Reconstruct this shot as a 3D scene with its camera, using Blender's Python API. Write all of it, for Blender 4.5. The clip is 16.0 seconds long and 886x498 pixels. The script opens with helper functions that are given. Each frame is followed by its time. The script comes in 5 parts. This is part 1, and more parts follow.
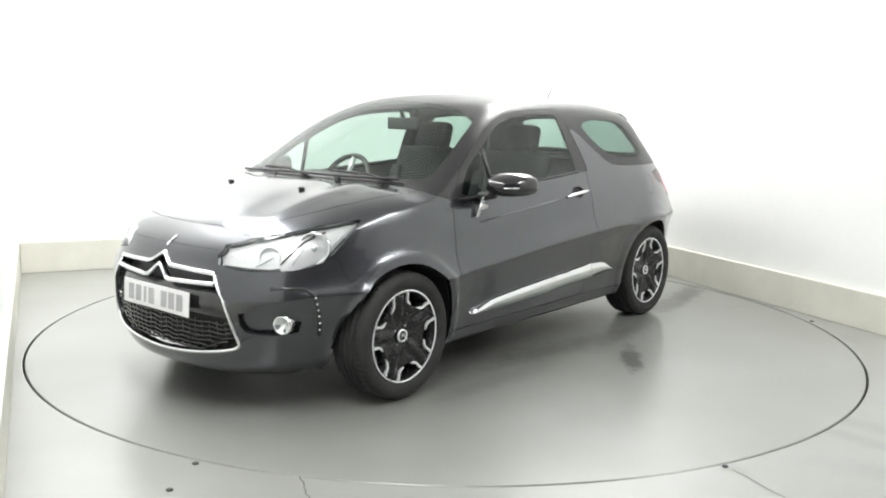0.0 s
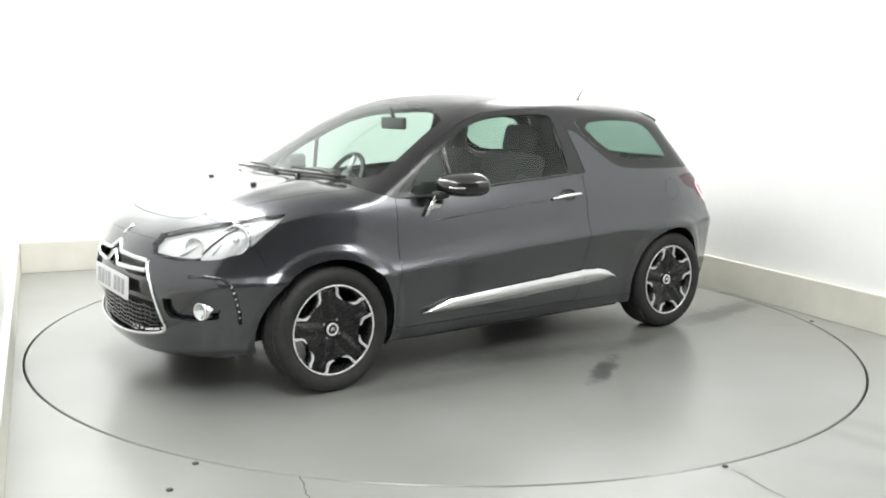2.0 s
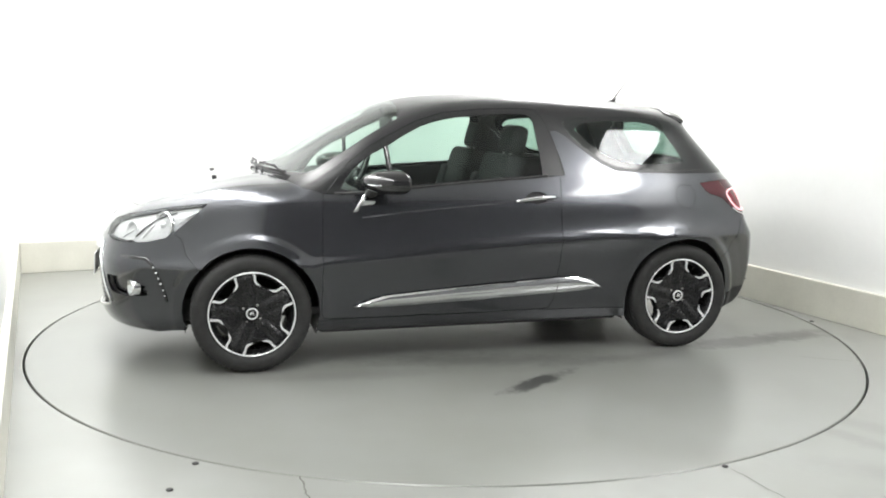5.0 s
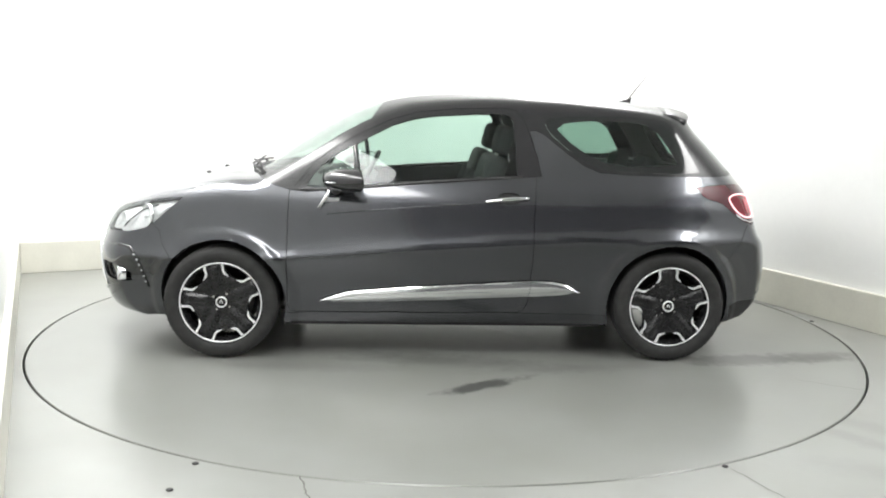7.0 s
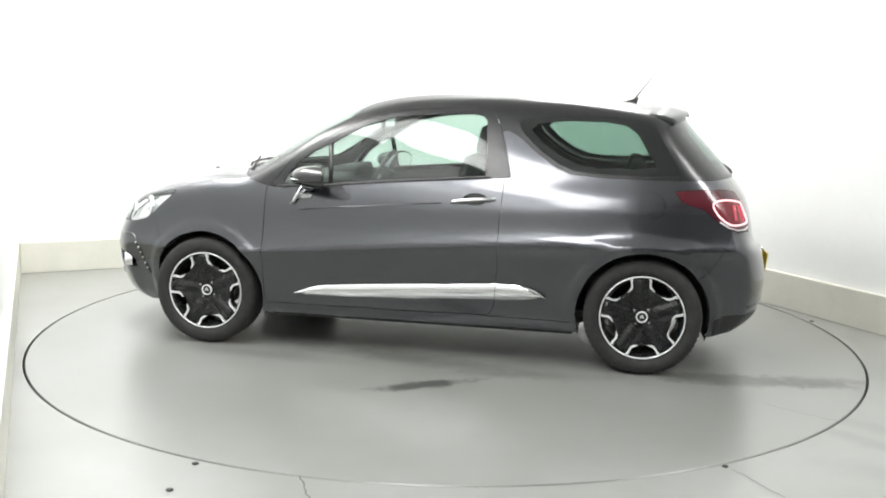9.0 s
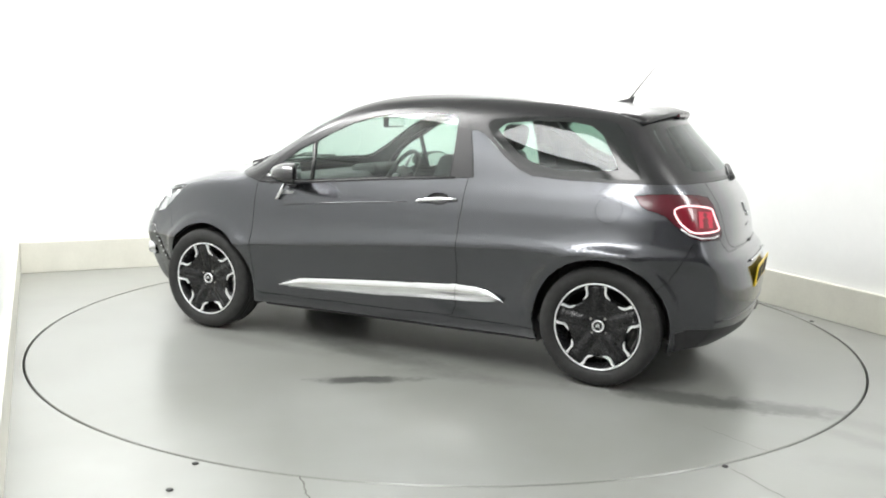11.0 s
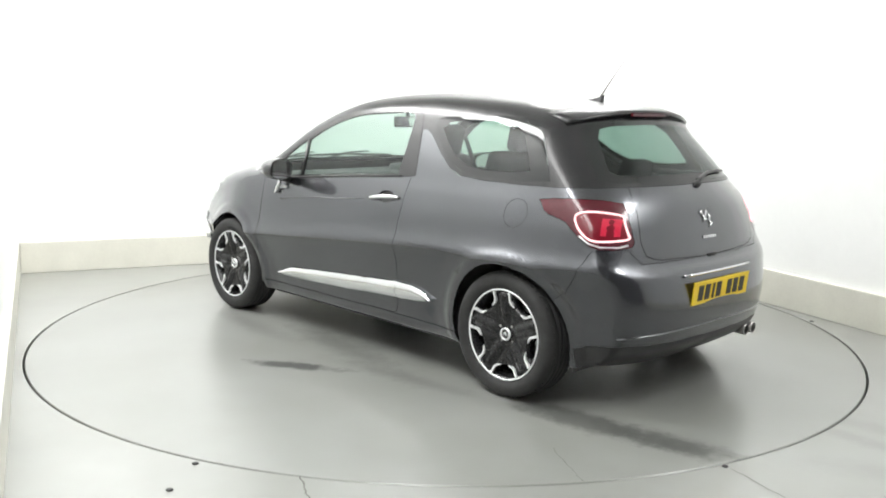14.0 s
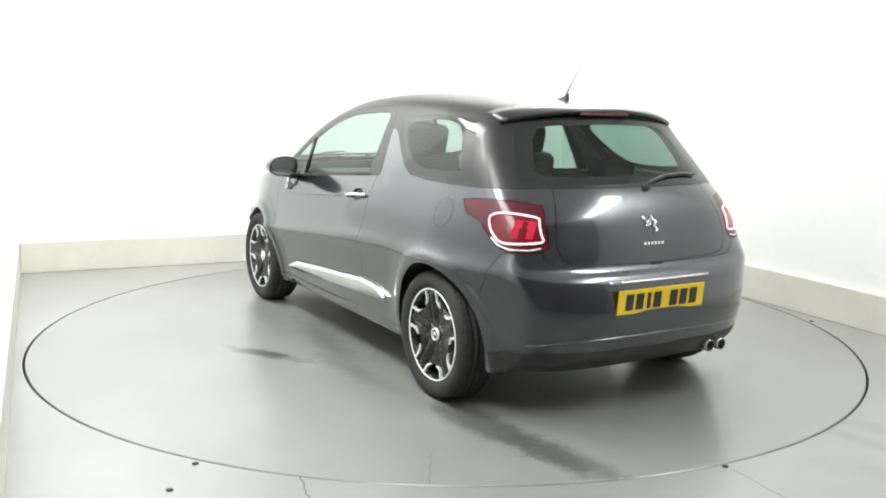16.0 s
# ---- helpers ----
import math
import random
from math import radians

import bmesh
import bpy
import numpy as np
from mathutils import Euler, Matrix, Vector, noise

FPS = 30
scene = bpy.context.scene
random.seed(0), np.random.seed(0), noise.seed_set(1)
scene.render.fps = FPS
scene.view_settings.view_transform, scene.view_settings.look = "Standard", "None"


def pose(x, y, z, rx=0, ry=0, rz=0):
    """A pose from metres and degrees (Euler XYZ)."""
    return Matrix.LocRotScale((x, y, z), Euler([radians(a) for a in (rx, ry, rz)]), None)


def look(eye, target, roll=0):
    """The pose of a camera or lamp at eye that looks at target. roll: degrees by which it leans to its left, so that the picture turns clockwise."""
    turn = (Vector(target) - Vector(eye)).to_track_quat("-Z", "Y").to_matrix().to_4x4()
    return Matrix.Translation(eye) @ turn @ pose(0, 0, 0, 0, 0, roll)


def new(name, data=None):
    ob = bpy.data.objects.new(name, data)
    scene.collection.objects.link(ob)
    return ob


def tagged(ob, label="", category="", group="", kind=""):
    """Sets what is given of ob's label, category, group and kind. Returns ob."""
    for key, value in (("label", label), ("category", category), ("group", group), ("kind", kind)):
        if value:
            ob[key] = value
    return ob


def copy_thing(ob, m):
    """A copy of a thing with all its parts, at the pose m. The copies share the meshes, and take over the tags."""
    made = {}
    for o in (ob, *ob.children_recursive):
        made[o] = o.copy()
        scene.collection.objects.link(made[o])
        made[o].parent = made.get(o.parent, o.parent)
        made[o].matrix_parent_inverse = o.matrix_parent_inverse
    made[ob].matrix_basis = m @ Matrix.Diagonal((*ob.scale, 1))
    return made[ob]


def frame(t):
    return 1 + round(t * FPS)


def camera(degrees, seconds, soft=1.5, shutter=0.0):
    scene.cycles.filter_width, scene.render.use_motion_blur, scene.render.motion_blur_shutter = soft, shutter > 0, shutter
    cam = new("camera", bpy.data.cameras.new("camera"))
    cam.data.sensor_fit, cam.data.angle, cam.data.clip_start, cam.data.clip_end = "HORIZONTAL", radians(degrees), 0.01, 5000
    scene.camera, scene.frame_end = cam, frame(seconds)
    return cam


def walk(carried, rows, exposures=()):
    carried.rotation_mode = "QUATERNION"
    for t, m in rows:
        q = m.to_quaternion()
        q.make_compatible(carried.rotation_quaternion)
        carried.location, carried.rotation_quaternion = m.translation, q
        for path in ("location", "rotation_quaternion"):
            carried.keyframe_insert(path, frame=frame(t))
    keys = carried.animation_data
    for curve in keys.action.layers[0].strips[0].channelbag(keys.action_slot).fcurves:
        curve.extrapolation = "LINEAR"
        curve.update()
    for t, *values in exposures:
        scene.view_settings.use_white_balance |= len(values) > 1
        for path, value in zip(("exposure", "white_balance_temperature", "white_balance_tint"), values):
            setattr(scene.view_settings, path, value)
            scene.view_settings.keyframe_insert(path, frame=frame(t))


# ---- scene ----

# ---------------------------------------------------------------- camera
cam = camera(53.28, 16.0, soft=1.9)
EYE = (0.0, -5.53, 1.379)
YAW, DOWN = radians(0.2754), radians(9.1187)
AIM = (EYE[0] - math.sin(YAW) * math.cos(DOWN), EYE[1] + math.cos(YAW) * math.cos(DOWN), EYE[2] - math.sin(DOWN))
VIEW = look(EYE, AIM, 1.151)
walk(cam, [(0, VIEW), (16, VIEW)], exposures=[(0, 0.08), (16, 0.08)])

# ---------------------------------------------------------------- room numbers
ROOM_TURN = 25.0                                   # the room stands turned against the camera
RX, RY = Vector((math.cos(radians(25)), math.sin(radians(25)), 0)), Vector((-math.sin(radians(25)), math.cos(radians(25)), 0))
LEFT, RIGHT, BACK, FRONT, TALL = -2.50, 2.50, 2.68, -5.45, 3.6
TABLE_R = 2.449


def room(a, b, z=0.0):
    """Room coordinates (along the back wall, towards it) to the world."""
    p = RX * a + RY * b
    return Vector((p.x, p.y, z))


# ---------------------------------------------------------------- light
world = bpy.data.worlds.new("world")
scene.world = world
world.use_nodes = True
world.node_tree.nodes["Background"].inputs[0].default_value = (0.9, 0.95, 1.0, 1)
world.node_tree.nodes["Background"].inputs[1].default_value = 0.1


def area_lamp(name, a, b, z, w, d, watts, tint=(1.0, 0.995, 0.985)):
    la = bpy.data.lights.new(name, "AREA")
    la.shape, la.size, la.size_y, la.energy, la.color = "RECTANGLE", w, d, watts, tint
    ob = new(name, la)
    ob.matrix_basis = Matrix.Translation(room(a, b, z)) @ Matrix.Rotation(radians(ROOM_TURN), 4, "Z")
    return ob


# long light panels along the sides of the ceiling: place along and across the room, width, depth, watts per square metre
CEILING_PANELS = [(-2.05, 0.75, 0.66, 3.1, 72), (-2.05, -2.75, 0.66, 3.1, 44), (2.05, 1.25, 0.66, 2.1, 68), (2.10, -3.8, 0.60, 2.2, 64)]
for a_, b_, w_, d_, power_ in CEILING_PANELS:
    area_lamp("ceiling_lamp", a_, b_, TALL - 0.10, w_, d_, power_ * w_ * d_)

# ---------------------------------------------------------------- materials


def nodes_of(name):
    m = bpy.data.materials.new(name)
    m.use_nodes = True
    nt = m.node_tree
    return m, nt, nt.nodes["Principled BSDF"]


def noise_node(nt, scale, detail=4.0, rough=0.55, coord="Object"):
    tc = nt.nodes.new("ShaderNodeTexCoord")
    n = nt.nodes.new("ShaderNodeTexNoise")
    n.inputs["Scale"].default_value, n.inputs["Detail"].default_value, n.inputs["Roughness"].default_value = scale, detail, rough
    nt.links.new(tc.outputs[coord], n.inputs["Vector"])
    return n


def ramp(nt, src, stops):
    r = nt.nodes.new("ShaderNodeValToRGB")
    while len(r.color_ramp.elements) < len(stops):
        r.color_ramp.elements.new(0.5)
    for e, (p, c) in zip(r.color_ramp.elements, stops):
        e.position, e.color = p, (*c, 1) if len(c) == 3 else c
    nt.links.new(src, r.inputs[0])
    return r


def mix_rgb(nt, fac, a, b, mode="MIX"):
    m = nt.nodes.new("ShaderNodeMix")
    m.data_type, m.blend_type = "RGBA", mode
    for sock, val in ((m.inputs[0], fac), (m.inputs[6], a), (m.inputs[7], b)):
        if hasattr(val, "node"):
            nt.links.new(val, sock)
        elif isinstance(val, tuple):
            sock.default_value = (*val, 1)
        else:
            sock.default_value = val
    return m.outputs[2]


def math_node(nt, op, a, b=0.0, clamp=False):
    m = nt.nodes.new("ShaderNodeMath")
    m.operation, m.use_clamp = op, clamp
    for sock, val in ((m.inputs[0], a), (m.inputs[1], b)):
        if hasattr(val, "node"):
            nt.links.new(val, sock)
        else:
            sock.default_value = val
    return m.outputs[0]


def bump(nt, bsdf, src, strength, dist):
    b = nt.nodes.new("ShaderNodeBump")
    b.inputs["Strength"].default_value, b.inputs["Distance"].default_value = strength, dist
    nt.links.new(src, b.inputs["Height"])
    nt.links.new(b.outputs[0], bsdf.inputs["Normal"])


def simple(name, col, rough=0.5, metal=0.0, vary=0.12, scale=9.0, grain=0.0, coat=0.0, spec=0.5):
    """A surface with soft variation in colour and gloss at two scales."""
    m, nt, b = nodes_of(name)
    big, small = noise_node(nt, scale), noise_node(nt, scale * 14, 3)
    lo, hi = tuple(c * (1 - vary) for c in col), tuple(min(1, c * (1 + vary)) for c in col)
    r1 = ramp(nt, big.outputs[0], [(0.3, lo), (0.7, hi)])
    r2 = ramp(nt, small.outputs[0], [(0.35, (1 - vary * 0.6,) * 3), (0.65, (1, 1, 1))])
    nt.links.new(mix_rgb(nt, 1.0, r1.outputs[0], r2.outputs[0], "MULTIPLY"), b.inputs["Base Color"])
    rr = ramp(nt, small.outputs[0], [(0.3, (max(0.02, rough - 0.06),) * 3), (0.7, (min(1, rough + 0.06),) * 3)])
    nt.links.new(rr.outputs[0], b.inputs["Roughness"])
    b.inputs["Metallic"].default_value = metal
    b.inputs["Specular IOR Level"].default_value = spec
    b.inputs["Coat Weight"].default_value, b.inputs["Coat Roughness"].default_value = coat, 0.05
    if grain:
        bump(nt, b, small.outputs[0], 0.5, grain)
    return m


def paint(name, base, flake, rough=0.36, metal=0.55, coat=1.0):
    """Metallic car paint: fine flakes under a clear coat, with faint orange peel."""
    m, nt, b = nodes_of(name)
    fl, big = noise_node(nt, 900.0, 2), noise_node(nt, 2.5, 3)
    c1 = ramp(nt, fl.outputs[0], [(0.40, base), (0.70, flake)])
    c2 = ramp(nt, big.outputs[0], [(0.3, (0.93,) * 3), (0.7, (1, 1, 1))])
    nt.links.new(mix_rgb(nt, 1.0, c1.outputs[0], c2.outputs[0], "MULTIPLY"), b.inputs["Base Color"])
    b.inputs["Metallic"].default_value, b.inputs["Roughness"].default_value = metal, rough
    b.inputs["Coat Weight"].default_value, b.inputs["Coat Roughness"].default_value = coat, 0.085
    b.inputs["Coat IOR"].default_value = 1.55
    peel = noise_node(nt, 60.0, 2)
    bump(nt, b, peel.outputs[0], 0.05, 0.002)
    return m


def glass(name, tint, rough=0.02):
    """Thin tinted window glass: lets light through and mirrors at its surface."""
    m, nt, b = nodes_of(name)
    out = nt.nodes["Material Output"]
    tr = nt.nodes.new("ShaderNodeBsdfTransparent")
    tr.inputs[0].default_value = (*tint, 1)
    gl = nt.nodes.new("ShaderNodeBsdfGlossy")
    gl.inputs["Roughness"].default_value = rough
    gl.inputs["Color"].default_value = (0.95, 0.97, 0.97, 1)
    fr = nt.nodes.new("ShaderNodeLayerWeight")
    edge = math_node(nt, "MULTIPLY", math_node(nt, "POWER", fr.outputs["Facing"], 4.5), 0.75)
    dirt = noise_node(nt, 3.0, 4)
    lift = math_node(nt, "ADD", math_node(nt, "MULTIPLY", dirt.outputs[0], 0.03), 0.024)
    k = math_node(nt, "ADD", edge, lift, True)
    mx = nt.nodes.new("ShaderNodeMixShader")
    nt.links.new(k, mx.inputs[0])
    nt.links.new(tr.outputs[0], mx.inputs[1])
    nt.links.new(gl.outputs[0], mx.inputs[2])
    nt.links.new(mx.outputs[0], out.inputs[0])
    nt.nodes.remove(b)
    return m


def spot(nt, xyz, cx, cy, lx, ly, turn, warp, soft=0.35):
    """Mask of an elongated patch with a ragged edge, in the object's own plane."""
    mp = nt.nodes.new("ShaderNodeMapping")
    mp.vector_type = "TEXTURE"
    mp.inputs["Location"].default_value = (cx, cy, 0)
    mp.inputs["Rotation"].default_value = (0, 0, radians(turn))
    mp.inputs["Scale"].default_value = (lx, ly, 1)
    nt.links.new(xyz, mp.inputs["Vector"])
    ln = nt.nodes.new("ShaderNodeVectorMath")
    ln.operation = "LENGTH"
    nt.links.new(mp.outputs[0], ln.inputs[0])
    d = math_node(nt, "ADD", ln.outputs["Value"], warp)
    mr = nt.nodes.new("ShaderNodeMapRange")
    mr.inputs[1].default_value, mr.inputs[2].default_value, mr.inputs[3].default_value, mr.inputs[4].default_value = 1.0 - soft, 1.0 + soft, 1.0, 0.0
    nt.links.new(d, mr.inputs[0])
    return mr.outputs[0]


def concrete(name, col, rough, stains_and_shade=(), scale=1.2):
    """Sealed, painted concrete: cloudy colour, scuffs, damp patches, and shade put into the colour."""
    m, nt, b = nodes_of(name)
    tc = nt.nodes.new("ShaderNodeTexCoord")
    big, mid = noise_node(nt, scale, 3, 0.45), noise_node(nt, scale * 5, 2, 0.4)
    c = ramp(nt, big.outputs[0], [(0.30, tuple(x * c for x, c in zip(col, (0.90, 0.895, 0.875)))), (0.70, tuple(min(1, x * 1.05) for x in col))])
    d = ramp(nt, mid.outputs[0], [(0.30, (0.95, 0.948, 0.935)), (0.70, (1, 1, 1))])
    colour = mix_rgb(nt, 1.0, c.outputs[0], d.outputs[0], "MULTIPLY")
    rr = ramp(nt, mid.outputs[0], [(0.3, (rough * 0.95,) * 3), (0.7, (min(1, rough * 1.05),) * 3)]).outputs[0]
    if stains_and_shade:
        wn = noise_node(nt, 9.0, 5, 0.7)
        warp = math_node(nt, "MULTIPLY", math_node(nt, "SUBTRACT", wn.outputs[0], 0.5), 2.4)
        for cx, cy, lx, ly, turn, dark, soft in stains_and_shade:
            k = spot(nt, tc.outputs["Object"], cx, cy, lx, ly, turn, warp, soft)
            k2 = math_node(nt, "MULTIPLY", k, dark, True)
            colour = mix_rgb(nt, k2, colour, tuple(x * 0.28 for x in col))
    nt.links.new(colour, b.inputs["Base Color"])
    nt.links.new(rr, b.inputs["Roughness"])
    b.inputs["Coat Weight"].default_value, b.inputs["Coat Roughness"].default_value, b.inputs["Coat IOR"].default_value = 0.55, 0.24, 1.55
    return m


M_WALL = simple("white_wall_paint", (0.86, 0.87, 0.86), 0.6, vary=0.02, scale=1.5, grain=0.0008)
M_CEIL = simple("white_ceiling", (0.82, 0.82, 0.81), 0.8, vary=0.03)
M_DOORWALL = simple("grey_shutter_paint", (0.105, 0.105, 0.11), 0.55, vary=0.08, scale=2.0)
M_PLINTH = simple("cream_plinth_paint", (0.66, 0.652, 0.58), 0.45, vary=0.05, scale=4.0, grain=0.0005)
M_FLOOR = concrete("sealed_concrete_floor", (0.252, 0.260, 0.247), 0.32, [(1.72, -1.80, 0.40, 0.05, -52, 0.22, 0.6), (1.95, -1.75, 0.36, 0.06, -40, 0.16, 0.6), (2.25, 0.35, 0.45, 0.07, -60, 0.18, 0.7), (1.75, -2.25, 0.3, 0.08, -20, 0.14, 0.7)])
# puddle and wet tyre tracks; along and under the sill, damp plus painted shade
STAINS_AND_SHADE = [(0.14, -1.25, 0.23, 0.055, 30, 1.0, 0.30), (-0.02, -0.82, 0.52, 0.09, -10, 0.55, 0.7), (0.60, -0.96, 0.38, 0.05, 8, 0.30, 0.7), (-0.75, -0.95, 0.35, 0.06, -4, 0.30, 0.7), (0.1, -0.55, 1.0, 0.16, 0, 0.35, 0.7),
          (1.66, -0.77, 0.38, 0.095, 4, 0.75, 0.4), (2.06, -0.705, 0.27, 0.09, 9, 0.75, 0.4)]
M_TABLE = concrete("sealed_turntable_deck", (0.232, 0.240, 0.227), 0.30, STAINS_AND_SHADE)
M_GAP = simple("dark_joint", (0.03, 0.03, 0.03), 0.8)
M_PAINT = paint("grey_metallic_paint", (0.047, 0.049, 0.055), (0.120, 0.125, 0.140), 0.24, 0.9)
M_ROOF = paint("black_roof_paint", (0.010, 0.010, 0.011), (0.020, 0.020, 0.022), 0.27, 0.0, 0.08)
M_BLACK = simple("black_plastic", (0.018, 0.018, 0.019), 0.45, vary=0.2, scale=20, grain=0.0002)
M_GLOSSBLACK = simple("gloss_black", (0.012, 0.012, 0.013), 0.12, coat=0.6)
M_FRIT = simple("printed_black_glass", (0.012, 0.014, 0.014), 0.08, vary=0.05)
M_RUBBER = simple("tyre_rubber", (0.022, 0.022, 0.022), 0.75, vary=0.25, scale=25, grain=0.0004)
M_CHROME = simple("chrome", (0.82, 0.83, 0.84), 0.09, 1.0, vary=0.04)
M_SILVER = simple("machined_alloy", (0.85, 0.86, 0.87), 0.35, 0.45, vary=0.06, scale=40)
M_WHEELBLACK = simple("gloss_black_alloy", (0.010, 0.010, 0.011), 0.28, vary=0.05, coat=0.15, spec=0.35)
M_STEEL = simple("worn_steel", (0.45, 0.44, 0.43), 0.35, 0.9, vary=0.2, scale=30)
M_GLASS = glass("green_tinted_glass", (0.66, 0.78, 0.72))
M_PRIVACY = glass("dark_green_glass", (0.40, 0.53, 0.47))
M_REARGLASS = glass("grey_green_glass", (0.40, 0.51, 0.47))
M_SCREEN = glass("windscreen_glass", (0.74, 0.84, 0.79))
M_CLEAR = glass("clear_lens", (0.92, 0.93, 0.93))
M_LAMPSILVER = simple("lamp_reflector", (0.74, 0.745, 0.75), 0.30, 0.35, vary=0.05, scale=30)
M_SATIN = simple("satin_silver", (0.70, 0.71, 0.72), 0.35, 0.7, vary=0.05)
M_TAILRED = simple("dark_red_lens", (0.075, 0.005, 0.012), 0.16, vary=0.12, scale=12, coat=0.2)
M_WHITEPLATE = simple("white_plate", (0.80, 0.80, 0.80), 0.35, vary=0.04)
M_YELLOWPLATE = simple("yellow_plate", (0.78, 0.56, 0.02), 0.35, vary=0.05)
M_INK = simple("black_ink", (0.02, 0.02, 0.02), 0.5)
M_PALEINK = simple("faded_grey_ink", (0.42, 0.42, 0.43), 0.5)
M_CLOTH = simple("charcoal_seat_cloth", (0.030, 0.030, 0.032), 0.9, vary=0.06, scale=1.5)
M_TRIM = simple("dark_grey_trim", (0.045, 0.045, 0.047), 0.7, vary=0.06, scale=1.5)
M_MIRROR = simple("mirror_glass", (0.9, 0.9, 0.9), 0.02, 1.0, vary=0.01)


def glow(name, col, strength, base):
    m, nt, b = nodes_of(name)
    b.inputs["Base Color"].default_value = (*base, 1)
    b.inputs["Roughness"].default_value = 0.15
    n = noise_node(nt, 40.0, 3)
    r = ramp(nt, n.outputs[0], [(0.3, tuple(c * 0.7 for c in col)), (0.7, col)])
    nt.links.new(r.outputs[0], b.inputs["Emission Color"])
    b.inputs["Emission Strength"].default_value = strength
    return m


M_LED = glow("led_ring_light", (1.0, 0.55, 0.60), 1.3, (0.8, 0.5, 0.5))
M_REDCORE = glow("red_lamp_core", (0.85, 0.03, 0.09), 0.55, (0.2, 0.006, 0.014))
M_REDLIGHT = glow("red_rear_light", (0.75, 0.02, 0.06), 0.07, (0.11, 0.005, 0.012))

# ---------------------------------------------------------------- builders


def obj(name, bm, mat, parent=None, label="", smooth=True, kind="", category=""):
    me = bpy.data.meshes.new(name)
    bm.to_mesh(me)
    bm.free()
    if mat:
        me.materials.append(mat)
    if smooth:
        me.polygons.foreach_set("use_smooth", [True] * len(me.polygons))
    ob = new(name, me)
    ob.parent = parent
    return tagged(ob, label, category, "", kind)


def part(name, bm, mat, parent, label="", smooth=True):
    return obj(name, bm, mat, parent, label, smooth)


def box_bm(w, d, h, m=None, bevel=0.0, seg=2, bm=None):
    """A box of these sizes standing on z=0 about the pose m."""
    one = bmesh.new()
    bmesh.ops.create_cube(one, size=1.0, matrix=Matrix.Translation((0, 0, h / 2)) @ Matrix.Diagonal((w, d, h, 1)))
    if bevel:
        bmesh.ops.bevel(one, geom=one.edges[:], offset=bevel, segments=seg, affect="EDGES", profile=0.6)
    if m is not None:
        bmesh.ops.transform(one, matrix=m, verts=one.verts)
    if bm is None:
        return one
    merge(bm, one)
    return bm


def merge(bm, other):
    me = bpy.data.meshes.new("tmp")
    other.to_mesh(me)
    other.free()
    bm.from_mesh(me)
    bpy.data.meshes.remove(me)


def lathe(profile, n=64, axis="Y", close=False):
    """Turns a profile of (radius, height along the axis) about the axis."""
    bm = bmesh.new()
    rings = []
    for r, hgt in profile:
        ring = []
        for k in range(n):
            a = 2 * math.pi * k / n
            c, s = r * math.cos(a), r * math.sin(a)
            ring.append(bm.verts.new((c, hgt, s) if axis == "Y" else (c, s, hgt)))
        rings.append(ring)
    pairs = list(zip(rings, rings[1:])) + ([(rings[-1], rings[0])] if close else [])
    for a, b in pairs:
        for k in range(n):
            bm.faces.new((a[k], a[(k + 1) % n], b[(k + 1) % n], b[k]))
    bmesh.ops.recalc_face_normals(bm, faces=bm.faces)
    return bm


def prism(outline, depth, axis="Z", bevel=0.0):
    """An outline of 2D points drawn out by depth along +axis."""
    bm = bmesh.new()
    put = {"Z": lambda p, d: (p[0], p[1], d), "Y": lambda p, d: (p[0], d, p[1]), "X": lambda p, d: (d, p[0], p[1])}[axis]
    lo, hi = [bm.verts.new(put(p, 0)) for p in outline], [bm.verts.new(put(p, depth)) for p in outline]
    bm.faces.new(lo), bm.faces.new(hi[::-1])
    n = len(outline)
    for i in range(n):
        bm.faces.new((lo[i], lo[(i + 1) % n], hi[(i + 1) % n], hi[i]))
    bmesh.ops.recalc_face_normals(bm, faces=bm.faces)
    if bevel:
        bmesh.ops.bevel(bm, geom=[e for e in bm.edges], offset=bevel, segments=2, affect="EDGES")
    return bm


def tube(points, r, n=8, closed=False, taper=None):
    """A round bar along points."""
    bm = bmesh.new()
    pts = [Vector(p) for p in points]
    rings = []
    for i, p in enumerate(pts):
        a, b = pts[i - 1] if (i or closed) else p, pts[(i + 1) % len(pts)] if (i < len(pts) - 1 or closed) else p
        d = (b - a).normalized()
        u = d.cross(Vector((0, 0, 1)) if abs(d.z) < 0.9 else Vector((1, 0, 0))).normalized()
        w = d.cross(u)
        rr = r if taper is None else r + (taper - r) * i / (len(pts) - 1)
        rings.append([bm.verts.new(p + (u * math.cos(2 * math.pi * k / n) + w * math.sin(2 * math.pi * k / n)) * rr) for k in range(n)])
    for a, b in list(zip(rings, rings[1:])) + ([(rings[-1], rings[0])] if closed else []):
        for k in range(n):
            bm.faces.new((a[k], a[(k + 1) % n], b[(k + 1) % n], b[k]))
    if not closed:
        bm.faces.new(rings[0]), bm.faces.new(rings[-1][::-1])
    bmesh.ops.recalc_face_normals(bm, faces=bm.faces)
    return bm


def lerp_table(x, table):
    """Straight-line reading of a table of (x, value)."""
    if x <= table[0][0]:
        return table[0][1]
    for (a, va), (b, vb) in zip(table, table[1:]):
        if x <= b:
            return va + (vb - va) * (x - a) / (b - a)
    return table[-1][1]


